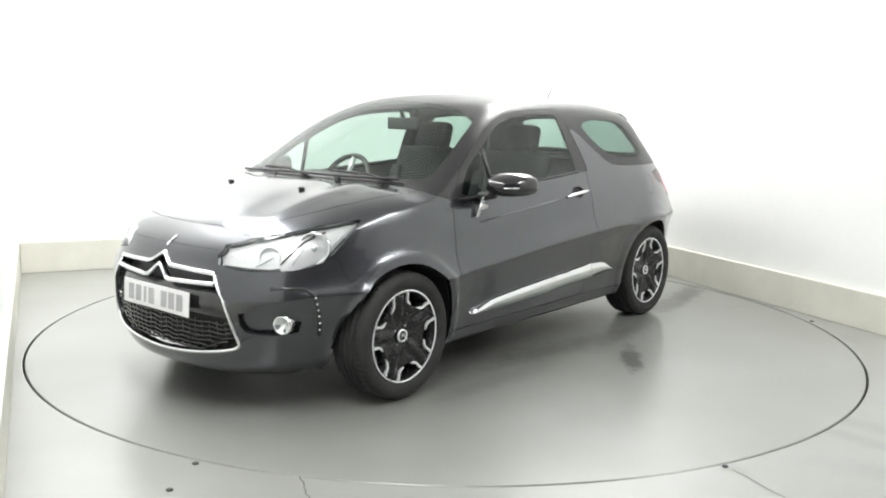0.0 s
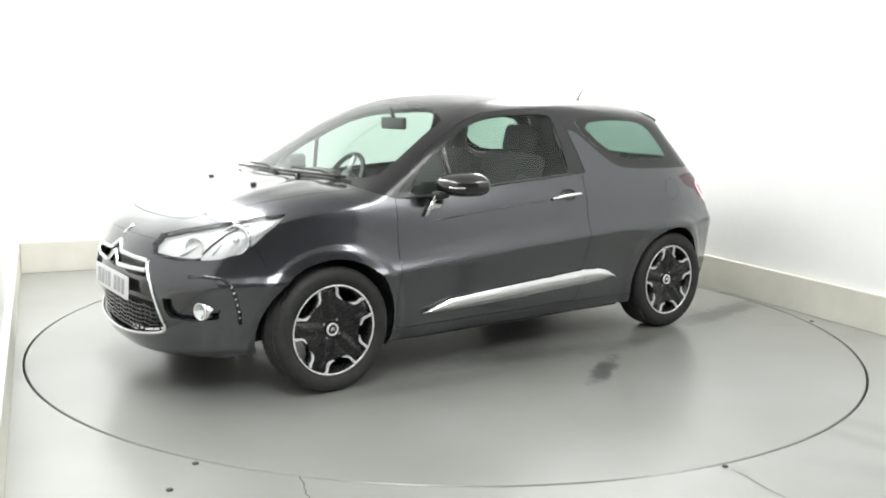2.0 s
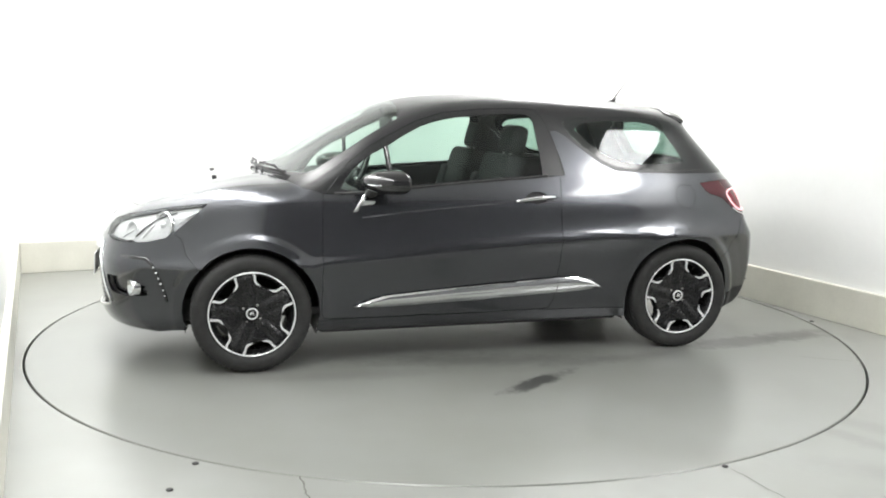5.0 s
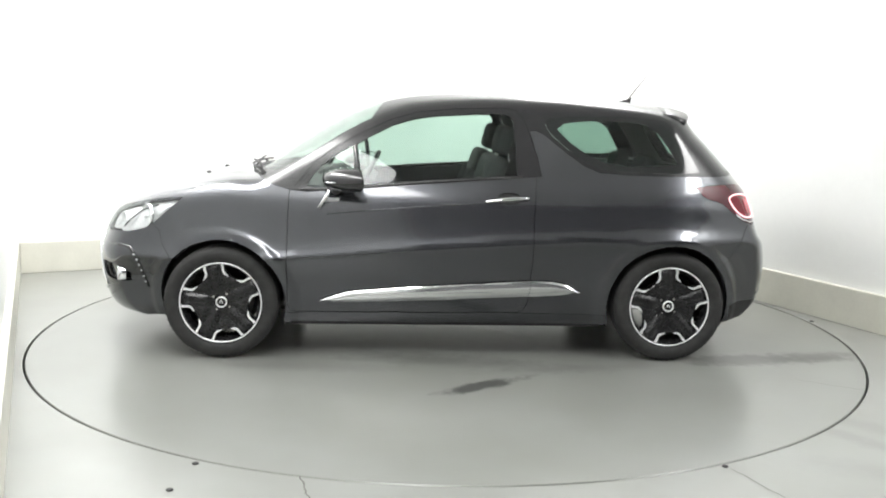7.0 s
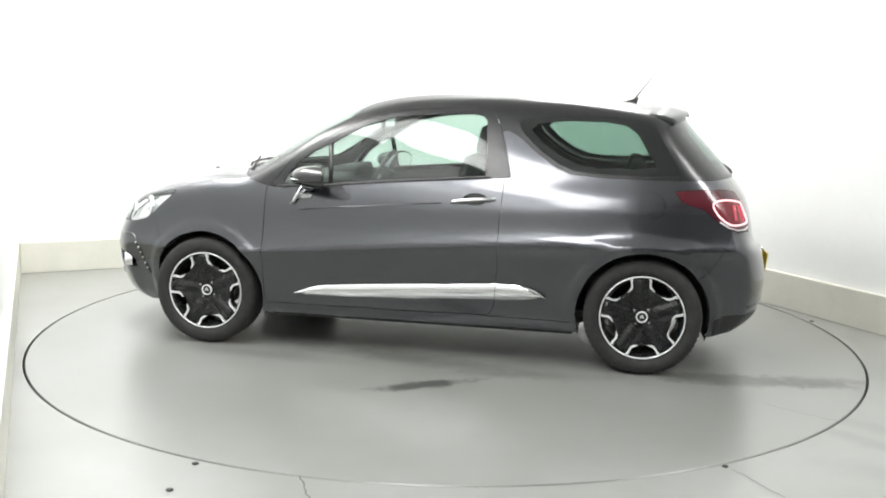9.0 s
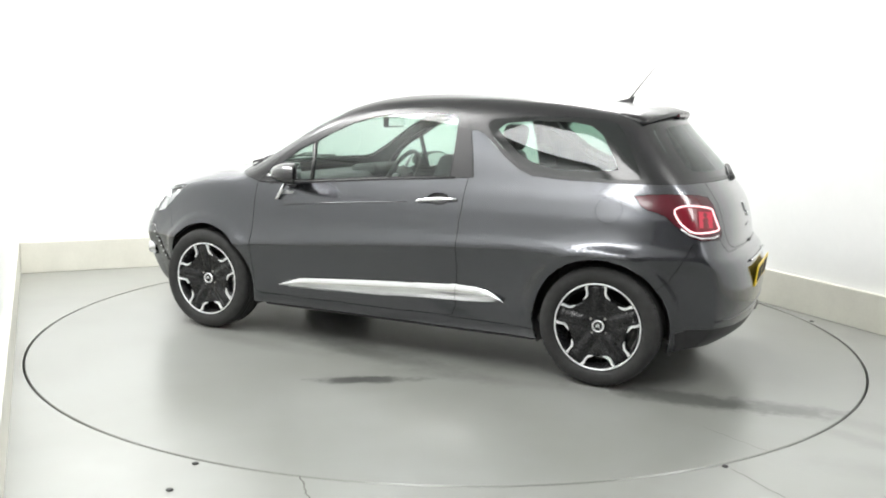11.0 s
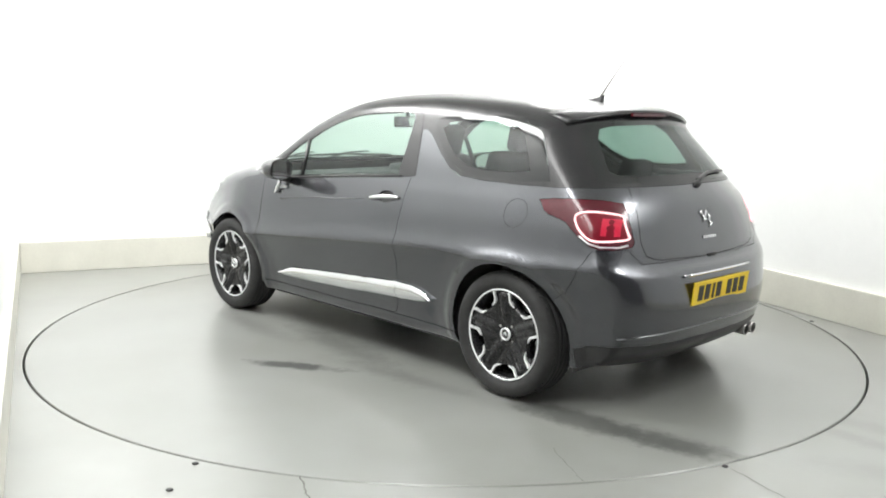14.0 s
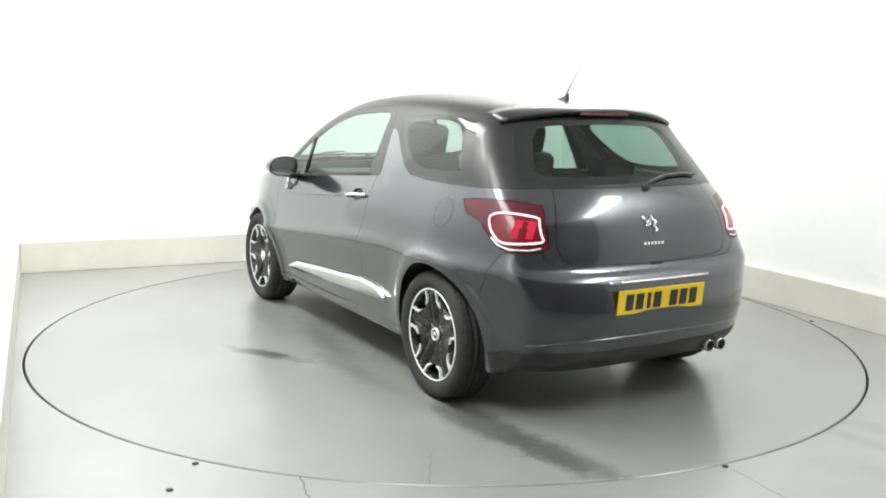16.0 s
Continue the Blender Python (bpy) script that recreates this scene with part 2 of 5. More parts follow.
def spline(points, per, closed=False):
    """Catmull-Rom curve through points, per steps a span."""
    out, n = [], len(points)
    spans = n if closed else n - 1
    for i in range(spans):
        q = [points[(i + k) % n] if closed else points[min(max(i + k, 0), n - 1)] for k in (-1, 0, 1, 2)]
        for j in range(per):
            t = j / per
            out.append(tuple(0.5 * (2 * b + (c - a) * t + (2 * a - 5 * b + 4 * c - d) * t * t + (3 * b - a - 3 * c + d) * t ** 3) for a, b, c, d in zip(*q)))
    if not closed:
        out.append(tuple(float(x) for x in points[-1]))
    return out


# ---------------------------------------------------------------- room
TURN = Matrix.Rotation(radians(ROOM_TURN), 4, "Z")


def wall(name, a0, a1, b0, b1, z0, z1, mat, label, category="wall"):
    bm = box_bm(a1 - a0, b1 - b0, z1 - z0, Matrix.Translation(((a0 + a1) / 2, (b0 + b1) / 2, z0)))
    bmesh.ops.transform(bm, matrix=TURN, verts=bm.verts)
    return obj(name, bm, mat, None, label, False, "structure", category)


def build_floor():
    """The room's floor with a round hole for the turntable, and the pit below it."""
    bm = bmesh.new()
    n = 240
    hole, edge, low = [], [], []
    for k in range(n):
        a = 2 * math.pi * k / n
        d = Vector((math.cos(a), math.sin(a), 0))
        hole.append(bm.verts.new(d * (TABLE_R + 0.012)))
        low.append(bm.verts.new(d * (TABLE_R + 0.012) - Vector((0, 0, 0.12))))
        l = TURN.to_3x3().inverted() @ d
        reach = [((RIGHT + 0.3) / l.x if l.x > 0 else (LEFT - 0.3) / l.x) if abs(l.x) > 1e-6 else 1e9,
                 ((BACK + 0.3) / l.y if l.y > 0 else (FRONT - 0.3) / l.y) if abs(l.y) > 1e-6 else 1e9]
        edge.append(bm.verts.new(d * min(reach)))
    rings = [hole]
    for q in (0.06, 0.16, 0.32, 0.55):
        rings.append([bm.verts.new(h.co.lerp(e.co, q)) for h, e in zip(hole, edge)])
    rings.append(edge)
    for k in range(n):
        j = (k + 1) % n
        for r0, r1 in zip(rings, rings[1:]):
            bm.faces.new((r0[k], r1[k], r1[j], r0[j]))
        bm.faces.new((low[k], hole[k], hole[j], low[j]))
    for a, b in ((RIGHT + 0.3, BACK + 0.3), (LEFT - 0.3, BACK + 0.3), (LEFT - 0.3, FRONT - 0.3), (RIGHT + 0.3, FRONT - 0.3)):
        c = room(a, b)
        near = sorted(edge, key=lambda v: (v.co - c).length)[:2]
        bm.faces.new((near[0], near[1], bm.verts.new(c)))
    bmesh.ops.recalc_face_normals(bm, faces=bm.faces)
    for f in bm.faces:
        if abs(f.normal.z) > 0.5 and f.normal.z < 0:
            f.normal_flip()
    ob = obj("floor", bm, M_FLOOR, None, "pale grey-green sealed concrete floor round the turntable", False, "structure", "floor")
    pit = lathe([(0.001, -0.12), (TABLE_R + 0.02, -0.12), (TABLE_R + 0.02, -0.10)], 96, "Z")
    obj("turntable_pit", pit, M_GAP, None, "dark pit below the turntable deck", False, "structure", "floor")
    return ob


build_floor()
PL = 0.25                                          # height of the plinth
wall("wall_back", LEFT - 0.3, RIGHT + 0.3, BACK + 0.04, BACK + 0.3, 0, TALL, M_WALL, "plain bright white studio back wall")
wall("wall_left", LEFT - 0.3, LEFT - 0.04, FRONT, BACK + 0.04, 0, TALL, M_WALL, "plain bright white studio side wall")
wall("wall_right", RIGHT + 0.04, RIGHT + 0.3, FRONT, BACK + 0.04, 0, TALL, M_WALL, "plain bright white studio side wall")
wall("wall_front", LEFT - 0.3, RIGHT + 0.3, FRONT - 0.3, FRONT, 0, TALL, M_DOORWALL, "plain grey wall behind the camera")
wall("ceiling", LEFT - 0.3, RIGHT + 0.3, FRONT - 0.3, BACK + 0.3, TALL, TALL + 0.2, M_CEIL, "plain white ceiling", "ceiling")


def plinth(name, a0, a1, b0, b1):
    bm = box_bm(a1 - a0, b1 - b0, PL, Matrix.Translation(((a0 + a1) / 2, (b0 + b1) / 2, 0)), 0.006)
    bmesh.ops.transform(bm, matrix=TURN, verts=bm.verts)
    return obj(name, bm, M_PLINTH, None, "low cream painted plinth along the foot of the wall", False, "structure", "plinth")


plinth("baseboard_back", LEFT + 0.003, RIGHT - 0.003, BACK, BACK + 0.04)
plinth("baseboard_left", LEFT - 0.04, LEFT, FRONT, BACK + 0.04)
plinth("baseboard_right", RIGHT, RIGHT + 0.04, FRONT, BACK + 0.04)


def build_panel(a, b, w, d):
    base = new("ceiling_light")
    base.matrix_basis = Matrix.Translation(room(a, b, TALL)) @ TURN
    tagged(base, "long white framed light panel on the ceiling", "ceiling light", "ceiling light panels")
    for x, y, fw, fd in ((0, d / 2 + 0.03, w + 0.12, 0.06), (0, -d / 2 - 0.03, w + 0.12, 0.06), (w / 2 + 0.03, 0, 0.06, d), (-w / 2 - 0.03, 0, 0.06, d)):
        part("frame_bar", box_bm(fw, fd, 0.07, Matrix.Translation((x, y, -0.07)), 0.004, 1), M_CEIL, base, "", False)
    part("backing", box_bm(w, d, 0.02, Matrix.Translation((0, 0, -0.03))), M_CEIL, base, "", False)
    return base


for a_, b_, w_, d_, _ in CEILING_PANELS:
    build_panel(a_, b_, w_, d_)

# ---------------------------------------------------------------- turntable


def build_turntable():
    base = new("turntable")
    tagged(base, "round flush turntable deck of sealed grey concrete with damp marks and shade painted in under the car", "turntable")
    deck = lathe([(0.001, 0.0), (0.8, 0.0), (1.6, 0.0), (TABLE_R - 0.004, 0.0), (TABLE_R, -0.004), (TABLE_R, -0.08)], 240, "Z")
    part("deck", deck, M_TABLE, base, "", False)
    part("rim_band", lathe([(TABLE_R - 0.03, -0.118), (TABLE_R - 0.002, -0.118), (TABLE_R - 0.002, -0.082), (TABLE_R - 0.03, -0.082)], 160, "Z", True), M_STEEL, base, "dull steel edge band")
    return base


turntable = build_turntable()

# ---------------------------------------------------------------- car body surface
# Car space: front is -x, its near side -y, the axles at x = -1.232 and 1.232, ground z = 0.
AXLE, HUB_Z, ARCH_R = 1.232, 0.308, 0.348
WIDTH = [(0.15, 0.732), (0.20, 0.756), (0.24, 0.774), (0.30, 0.785), (0.45, 0.810), (0.55, 0.835), (0.600, 0.8505), (0.620, 0.8545), (0.655, 0.8415), (0.70, 0.8270), (0.76, 0.8145), (0.83, 0.802),
         (0.88, 0.788), (0.94, 0.766), (1.0, 0.740), (1.1, 0.700), (1.2, 0.655), (1.3, 0.607), (1.4, 0.553), (1.5, 0.50)]
WIDTH = spline(WIDTH, 4)


def half_width(x, z):
    drop = 0.085 * max(-0.9, min(0.9, x + 0.15)) * max(0.0, 1 - abs(z - 0.60) / 0.28)   # the waist crease climbs to the rear
    w = lerp_table(z - drop, WIDTH)
    if x < -1.05:
        w -= 0.27 * (-1.05 - x) ** 1.75
    if x < -1.45:                                  # the front corner tucks in below a rising crease
        w -= 0.22 * max(0.0, 0.42 + 0.22 * (x + 1.75) - z) * min(1.0, (-1.45 - x) / 0.12)
    if x > 1.15:
        w -= 0.31 * (x - 1.15) ** 1.9
    if z > 0.95 and x < -0.2:
        w += 0.05 * min(1.0, (-0.2 - x) / 0.8) * min(1, (z - 0.95) / 0.25)
    for cx in (-AXLE, AXLE):
        r = math.hypot(x - cx, z - HUB_Z)
        if z > 0.12 and r < 0.50:
            k = max(0.0, min(1.0, (0.420 - r) / 0.038))
            w += 0.012 * k * k * (3 - 2 * k) + 0.007 * max(0.0, min(1.0, (0.50 - r) / 0.09))
    return w


# lengthwise control lines of the body: centre line x, z; edge x, z; foot x; curl of the crosswise line
NOSE = [(-1.90, 0.17, -1.70, 0.18, -1.60, 2.6), (-1.985, 0.20, -1.77, 0.21, -1.58, 2.6), (-2.025, 0.30, -1.825, 0.31, -1.54, 2.7),
        (-2.035, 0.45, -1.84, 0.45, -1.49, 2.7), (-2.025, 0.58, -1.825, 0.58, -1.42, 2.7), (-1.99, 0.68, -1.775, 0.68, -1.35, 2.6),
        (-1.92, 0.77, -1.70, 0.76, -1.27, 3.0), (-1.75, 0.87, -1.575, 0.828, -1.17, 3.3), (-1.50, 0.955, -1.38, 0.897, -1.05, 3.5),
        (-1.25, 1.000, -1.17, 0.940, -0.90, 3.4)]
CABIN = [(-1.06, 1.025, -0.98, 0.965, -0.75, 2.9), (-0.82, 1.190, -0.77, 1.080, -0.60, 2.2), (-0.58, 1.328, -0.55, 1.228, -0.45, 2.2),
         (-0.36, 1.410, -0.33, 1.332, -0.28, 2.4), (-0.10, 1.450, -0.10, 1.390, -0.10, 2.6), (0.30, 1.464, 0.30, 1.415, 0.20, 2.8),
         (0.72, 1.457, 0.70, 1.405, 0.50, 2.8), (1.10, 1.430, 1.03, 1.378, 0.75, 2.7), (1.38, 1.385, 1.26, 1.326, 0.90, 2.4),
         (1.50, 1.270, 1.345, 1.225, 1.00, 2.3)]
TAIL = [(1.655, 1.100, 1.47, 1.08, 1.10, 2.4), (1.75, 0.985, 1.58, 0.97, 1.18, 2.5), (1.795, 0.900, 1.65, 0.885, 1.25, 2.6),
        (1.825, 0.780, 1.70, 0.77, 1.30, 2.6), (1.84, 0.690, 1.735, 0.69, 1.35, 2.6), (1.89, 0.630, 1.765, 0.63, 1.40, 2.7),
        (1.915, 0.500, 1.79, 0.50, 1.45, 2.8), (1.905, 0.380, 1.78, 0.38, 1.49, 2.8), (1.87, 0.280, 1.75, 0.29, 1.53, 2.8),
        (1.78, 0.215, 1.69, 0.23, 1.56, 2.8)]
BODY_LINES = NOSE + CABIN + TAIL
FOOT_Z, PER, TOP_N, SIDE_N = 0.195, 10, 22, 52


def skin():
    """One side's outer skin as a grid of points: across from the centre line to the edge, then down the side."""
    rows = []
    for sx, sz, ex, ez, fx, curl in spline(BODY_LINES, PER):
        ye = half_width(ex, ez)
        row = []
        for i in range(TOP_N):
            t = i / TOP_N
            k = t ** curl
            x, y, z = sx + (ex - sx) * k, ye * (1 - (1 - t) ** 1.12), sz + (ez - sz) * k
            if -1.80 < x < -1.08 and z > 0.74:     # two soft folds along the hood
                fade = min(1.0, (x + 1.80) / 0.15, (-1.08 - x) / 0.10)
                z += fade * (0.007 * math.exp(-((y - 0.455) / 0.045) ** 2) - 0.005 * math.exp(-((y - 0.30) / 0.08) ** 2))
            row.append((x, -y, z))
        for i in range(SIDE_N + 1):
            t = i / SIDE_N
            x, z = ex + (fx - ex) * t, ez + (FOOT_Z - ez) * t
            row.append((x, -half_width(x, z), z))
        rows.append(row)
    p = np.array(rows)
    for _ in range(10):                            # soften the edge line only
        q = p.copy()
        q[:, 1:-1] = 0.5 * p[:, 1:-1] + 0.25 * (p[:, 2:] + p[:, :-2])
        q[1:-1, :] = 0.6 * q[1:-1, :] + 0.2 * (q[2:, :] + q[:-2, :])
        w = np.zeros(p.shape[1])
        w[TOP_N - 5:TOP_N + 6] = (0.15, 0.3, 0.5, 0.8, 1, 1, 1, 0.8, 0.6, 0.35, 0.15)
        p = p + (q - p) * w[None, :, None]
    p[:, 0, 1] = 0.0
    return p

car = new("car")
tagged(car, "dark grey metallic three-door hatchback car with black roof and alloy wheels", "car")

# outlines in car space; side: (x, z), front and rear: (y, z), top: (x, y); all for the near half
BELT = [(-0.86, 0.926), (-0.77, 0.918), (-0.44, 0.943), (-0.12, 0.971), (0.33, 1.003), (0.478, 1.014)]
FIN = [(0.508, 1.018), (0.492, 1.09), (0.476, 1.155), (0.446, 1.255), (0.475, 1.262), (0.53, 1.237), (0.64, 1.148), (0.74, 1.076), (0.825, 1.041), (0.975, 1.029),
       (1.24, 1.024), (1.50, 1.026)]
UPPER = [(-1.166, 1.60), (-1.166, 1.005), (-1.10, 1.002), (-1.04, 0.990), (-0.975, 0.958)] + BELT + FIN + [(1.70, 1.032), (2.1, 1.034), (2.1, 1.6)]
SCREEN = [(-1.098, 0.05), (-1.095, -0.10), (-1.075, -0.30), (-1.02, -0.50), (-0.955, -0.635), (-0.90, -0.665), (-0.78, -0.652), (-0.65, -0.627), (-0.53, -0.598), (-0.43, -0.565),
          (-0.40, -0.45), (-0.375, -0.25), (-0.365, 0.05)]
VENT_GLASS = [(-0.765, 0.950), (-0.735, 1.005), (-0.69, 1.058), (-0.60, 1.122), (-0.528, 1.160), (-0.508, 0.957), (-0.60, 0.946), (-0.70, 0.938)]
DOOR_GLASS = [(-0.484, 0.958), (-0.500, 1.172), (-0.42, 1.220), (-0.324, 1.270), (-0.24, 1.299), (-0.168, 1.317), (-0.08, 1.330), (0.024, 1.337), (0.16, 1.345), (0.290, 1.347), (0.332, 1.338),
              (0.352, 1.31), (0.365, 1.15), (0.370, 1.018), (0.15, 1.004), (-0.12, 0.986)]
DOOR_FRAME = [(-0.845, 0.930), (-0.80, 0.985), (-0.73, 1.075), (-0.62, 1.158), (-0.50, 1.222), (-0.33, 1.305), (-0.17, 1.352), (0.02, 1.372), (0.30, 1.382), (0.375, 1.370), (0.41, 1.33),
              (0.436, 1.27), (0.470, 1.155), (0.487, 1.09), (0.500, 1.014), (0.33, 1.003), (-0.12, 0.971), (-0.44, 0.943), (-0.77, 0.918)]
QUARTER_GLASS = [(0.532, 1.300), (0.555, 1.325), (0.75, 1.340), (0.97, 1.342), (1.15, 1.333), (1.225, 1.318), (1.275, 1.26), (1.34, 1.15), (1.395, 1.048), (1.24, 1.040), (0.98, 1.046),
                 (0.84, 1.060), (0.75, 1.097), (0.65, 1.167), (0.56, 1.245)]
QUARTER_CLEAR = [(0.60, 1.270), (0.64, 1.302), (0.80, 1.318), (1.00, 1.316), (1.10, 1.300), (1.165, 1.26), (1.225, 1.17), (1.27, 1.09), (1.15, 1.078), (0.97, 1.078), (0.86, 1.092), (0.765, 1.133), (0.67, 1.20)]
REAR_CLEAR = [(0.05, 1.308), (-0.28, 1.306), (-0.385, 1.290), (-0.43, 1.24), (-0.475, 1.14), (-0.492, 1.10), (-0.46, 1.083), (-0.35, 1.078), (0.05, 1.078)]
REAR_GLASS = [(0.05, 1.335), (-0.30, 1.333), (-0.440, 1.318), (-0.495, 1.27), (-0.545, 1.15), (-0.578, 1.055), (-0.47, 1.047), (0.05, 1.050)]
DOOR = [(-0.862, 0.930), (-0.868, 0.80), (-0.872, 0.60), (-0.874, 0.40), (-0.874, 0.30), (-0.862, 0.268), (-0.83, 0.260), (-0.4, 0.259), (0.385, 0.262), (0.425, 0.275), (0.443, 0.32),
        (0.456, 0.45), (0.461, 0.60), (0.463, 0.75), (0.469, 0.88), (0.478, 1.03), (0.2, 1.05), (-0.77, 1.0)]
SILL = [(-0.95, 0.10), (-0.95, 0.256), (-0.6, 0.256), (0.42, 0.258), (0.95, 0.252), (0.95, 0.10)]
HOOD = [(-1.838, 0.05), (-1.832, -0.15), (-1.818, -0.28), (-1.790, -0.40), (-1.70, -0.485), (-1.55, -0.575), (-1.40, -0.632), (-1.20, -0.672), (-1.03, -0.690), (-0.985, -0.69),
        (-1.04, -0.57), (-1.09, -0.42), (-1.14, -0.22), (-1.164, 0.05)]
HEADLAMP = [(-1.952, 0.682), (-1.938, 0.722), (-1.900, 0.766), (-1.83, 0.797), (-1.764, 0.817), (-1.69, 0.834), (-1.609, 0.851), (-1.52, 0.864), (-1.440, 0.872), (-1.475, 0.842),
            (-1.54, 0.788), (-1.59, 0.742), (-1.650, 0.700), (-1.73, 0.680), (-1.82, 0.670), (-1.88, 0.665), (-1.92, 0.666)]
GRILLE = [(0.05, 0.690), (-0.03, 0.690), (-0.10, 0.655), (-0.365, 0.640), (-0.385, 0.605), (-0.43, 0.54), (-0.462, 0.44), (-0.482, 0.36), (-0.474, 0.332), (-0.44, 0.315), (-0.35, 0.297),
          (-0.20, 0.278), (0.05, 0.265)]
FOG = [(-0.495, 0.485), (-0.58, 0.492), (-0.655, 0.482), (-0.672, 0.44), (-0.655, 0.395), (-0.60, 0.385), (-0.52, 0.40), (-0.498, 0.43)]
TAIL_LAMP = [(1.366, 0.969), (1.43, 0.978), (1.525, 0.983), (1.62, 0.980), (1.685, 0.965), (1.715, 0.925), (1.745, 0.86), (1.765, 0.80), (1.768, 0.772), (1.74, 0.766), (1.693, 0.768), (1.645, 0.785),
             (1.604, 0.812), (1.56, 0.846), (1.524, 0.877), (1.48, 0.893), (1.434, 0.905), (1.40, 0.925)]
GATE = [(0.05, 0.698), (-0.19, 0.701), (-0.38, 0.707), (-0.455, 0.715), (-0.494, 0.735), (-0.513, 0.79), (-0.502, 0.88), (-0.478, 0.961), (-0.462, 1.00), (-0.45, 1.06), (0.05, 1.06)]
FRONT_BUMPER = [(-2.2, 0.05), (-2.2, 0.742), (-1.93, 0.742), (-1.90, 0.72), (-1.62, 0.722), (-1.575, 0.70), (-1.555, 0.62), (-1.50, 0.55), (-1.45, 0.05)]
REAR_BUMPER = [(2.1, 0.05), (2.1, 0.694), (1.80, 0.696), (1.775, 0.74), (1.765, 0.763), (1.693, 0.764), (1.665, 0.755), (1.62, 0.66), (1.56, 0.56), (1.48, 0.50), (1.45, 0.05)]
LED = [(1.562, 0.925), (1.585, 0.944), (1.624, 0.949), (1.67, 0.943), (1.708, 0.930), (1.722, 0.905), (1.745, 0.845), (1.752, 0.822), (1.735, 0.813), (1.679, 0.811), (1.64, 0.822), (1.598, 0.858), (1.573, 0.893)]
LED = [(x, 0.803 + (z - 0.811) * 0.91) for x, z in LED]
STRIP = [(-0.705, 0.324), (-0.67, 0.342), (-0.60, 0.364), (-0.52, 0.383), (-0.30, 0.401), (-0.10, 0.415), (0.27, 0.438), (0.46, 0.449), (0.58, 0.444), (0.65, 0.430), (0.70, 0.405), (0.728, 0.380), (0.60, 0.366), (0.46, 0.359),
         (0.15, 0.345), (-0.10, 0.332), (-0.40, 0.322), (-0.62, 0.316)]
SCOOP = [(0.325 + 0.062 * math.cos(k * math.pi / 10), 0.896 + 0.030 * math.sin(k * math.pi / 10)) for k in range(20)]
DIFFUSER = [(1.60, 0.05), (1.60, 0.300), (1.66, 0.325), (1.80, 0.330), (2.1, 0.330), (2.1, 0.05)]


def circle2(cx, cz, r, n=40):
    return [(cx + r * math.cos(2 * math.pi * k / n), cz + r * math.sin(2 * math.pi * k / n)) for k in range(n)]


PLANES = {"side": (0, 2), "end": (1, 2), "top": (0, 1)}


def inside(p, poly):
    hit = False
    for (x0, y0), (x1, y1) in zip(poly, poly[1:] + poly[:1]):
        if (y0 > p[1]) != (y1 > p[1]) and p[0] < (x1 - x0) * (p[1] - y0) / (y1 - y0) + x0:
            hit = not hit
    return hit


def mark(bm, layer, outline, plane, tag, where=lambda c: True, only=None):
    """Cuts an outline into the skin, as seen square to a plane, and tags the faces inside it."""
    i, j = PLANES[plane]
    us, vs = [p[0] for p in outline], [p[1] for p in outline]
    u0, u1, v0, v1 = min(us) - 0.001, max(us) + 0.001, min(vs) - 0.001, max(vs) + 0.001
    near = set()
    for f in bm.faces:
        us, vs = [v.co[i] for v in f.verts], [v.co[j] for v in f.verts]
        if max(us) >= u0 and min(us) <= u1 and max(vs) >= v0 and min(vs) <= v1 and where(f.calc_center_median()):
            near.add(f)
    for (x0, y0), (x1, y1) in zip(outline, outline[1:] + outline[:1]):
        lo, hi = (min(x0, x1) - 1e-4, min(y0, y1) - 1e-4), (max(x0, x1) + 1e-4, max(y0, y1) + 1e-4)
        pick = []
        for f in near:
            us, vs = [v.co[i] for v in f.verts], [v.co[j] for v in f.verts]
            if max(us) >= lo[0] and min(us) <= hi[0] and max(vs) >= lo[1] and min(vs) <= hi[1] and where(f.calc_center_median()):
                pick.append(f)
        if not pick:
            continue
        normal = Vector((0, 0, 0))
        normal[i], normal[j] = y1 - y0, x0 - x1
        spot_ = Vector((0, 0, 0))
        spot_[i], spot_[j] = x0, y0
        geom = set(pick)
        for f in pick:
            geom.update(f.edges), geom.update(f.verts)
        cut = bmesh.ops.bisect_plane(bm, geom=list(geom), dist=2e-4, plane_co=spot_, plane_no=normal.normalized())
        near.update(g for g in cut["geom"] if isinstance(g, bmesh.types.BMFace))
        near = {f for f in near if f.is_valid}
    for f in near:
        c = f.calc_center_median()
        if where(c) and (only is None or f[layer] in only) and inside((c[i], c[j]), outline):
            f[layer] = tag


(T_BODY, T_UPPER, T_SCREEN, T_VENT, T_DGLASS, T_DFRAME, T_QGLASS, T_RGLASS, T_DOOR, T_SILL, T_HOOD, T_HEAD, T_GRILLE, T_FOG, T_TAIL, T_GATE, T_FBUMP, T_RBUMP, T_DIFF, T_ARCH,
 T_CAP, T_LED, T_STRIP, T_STRIP_END, T_SCOOP, T_QEDGE, T_REDGE) = range(27)


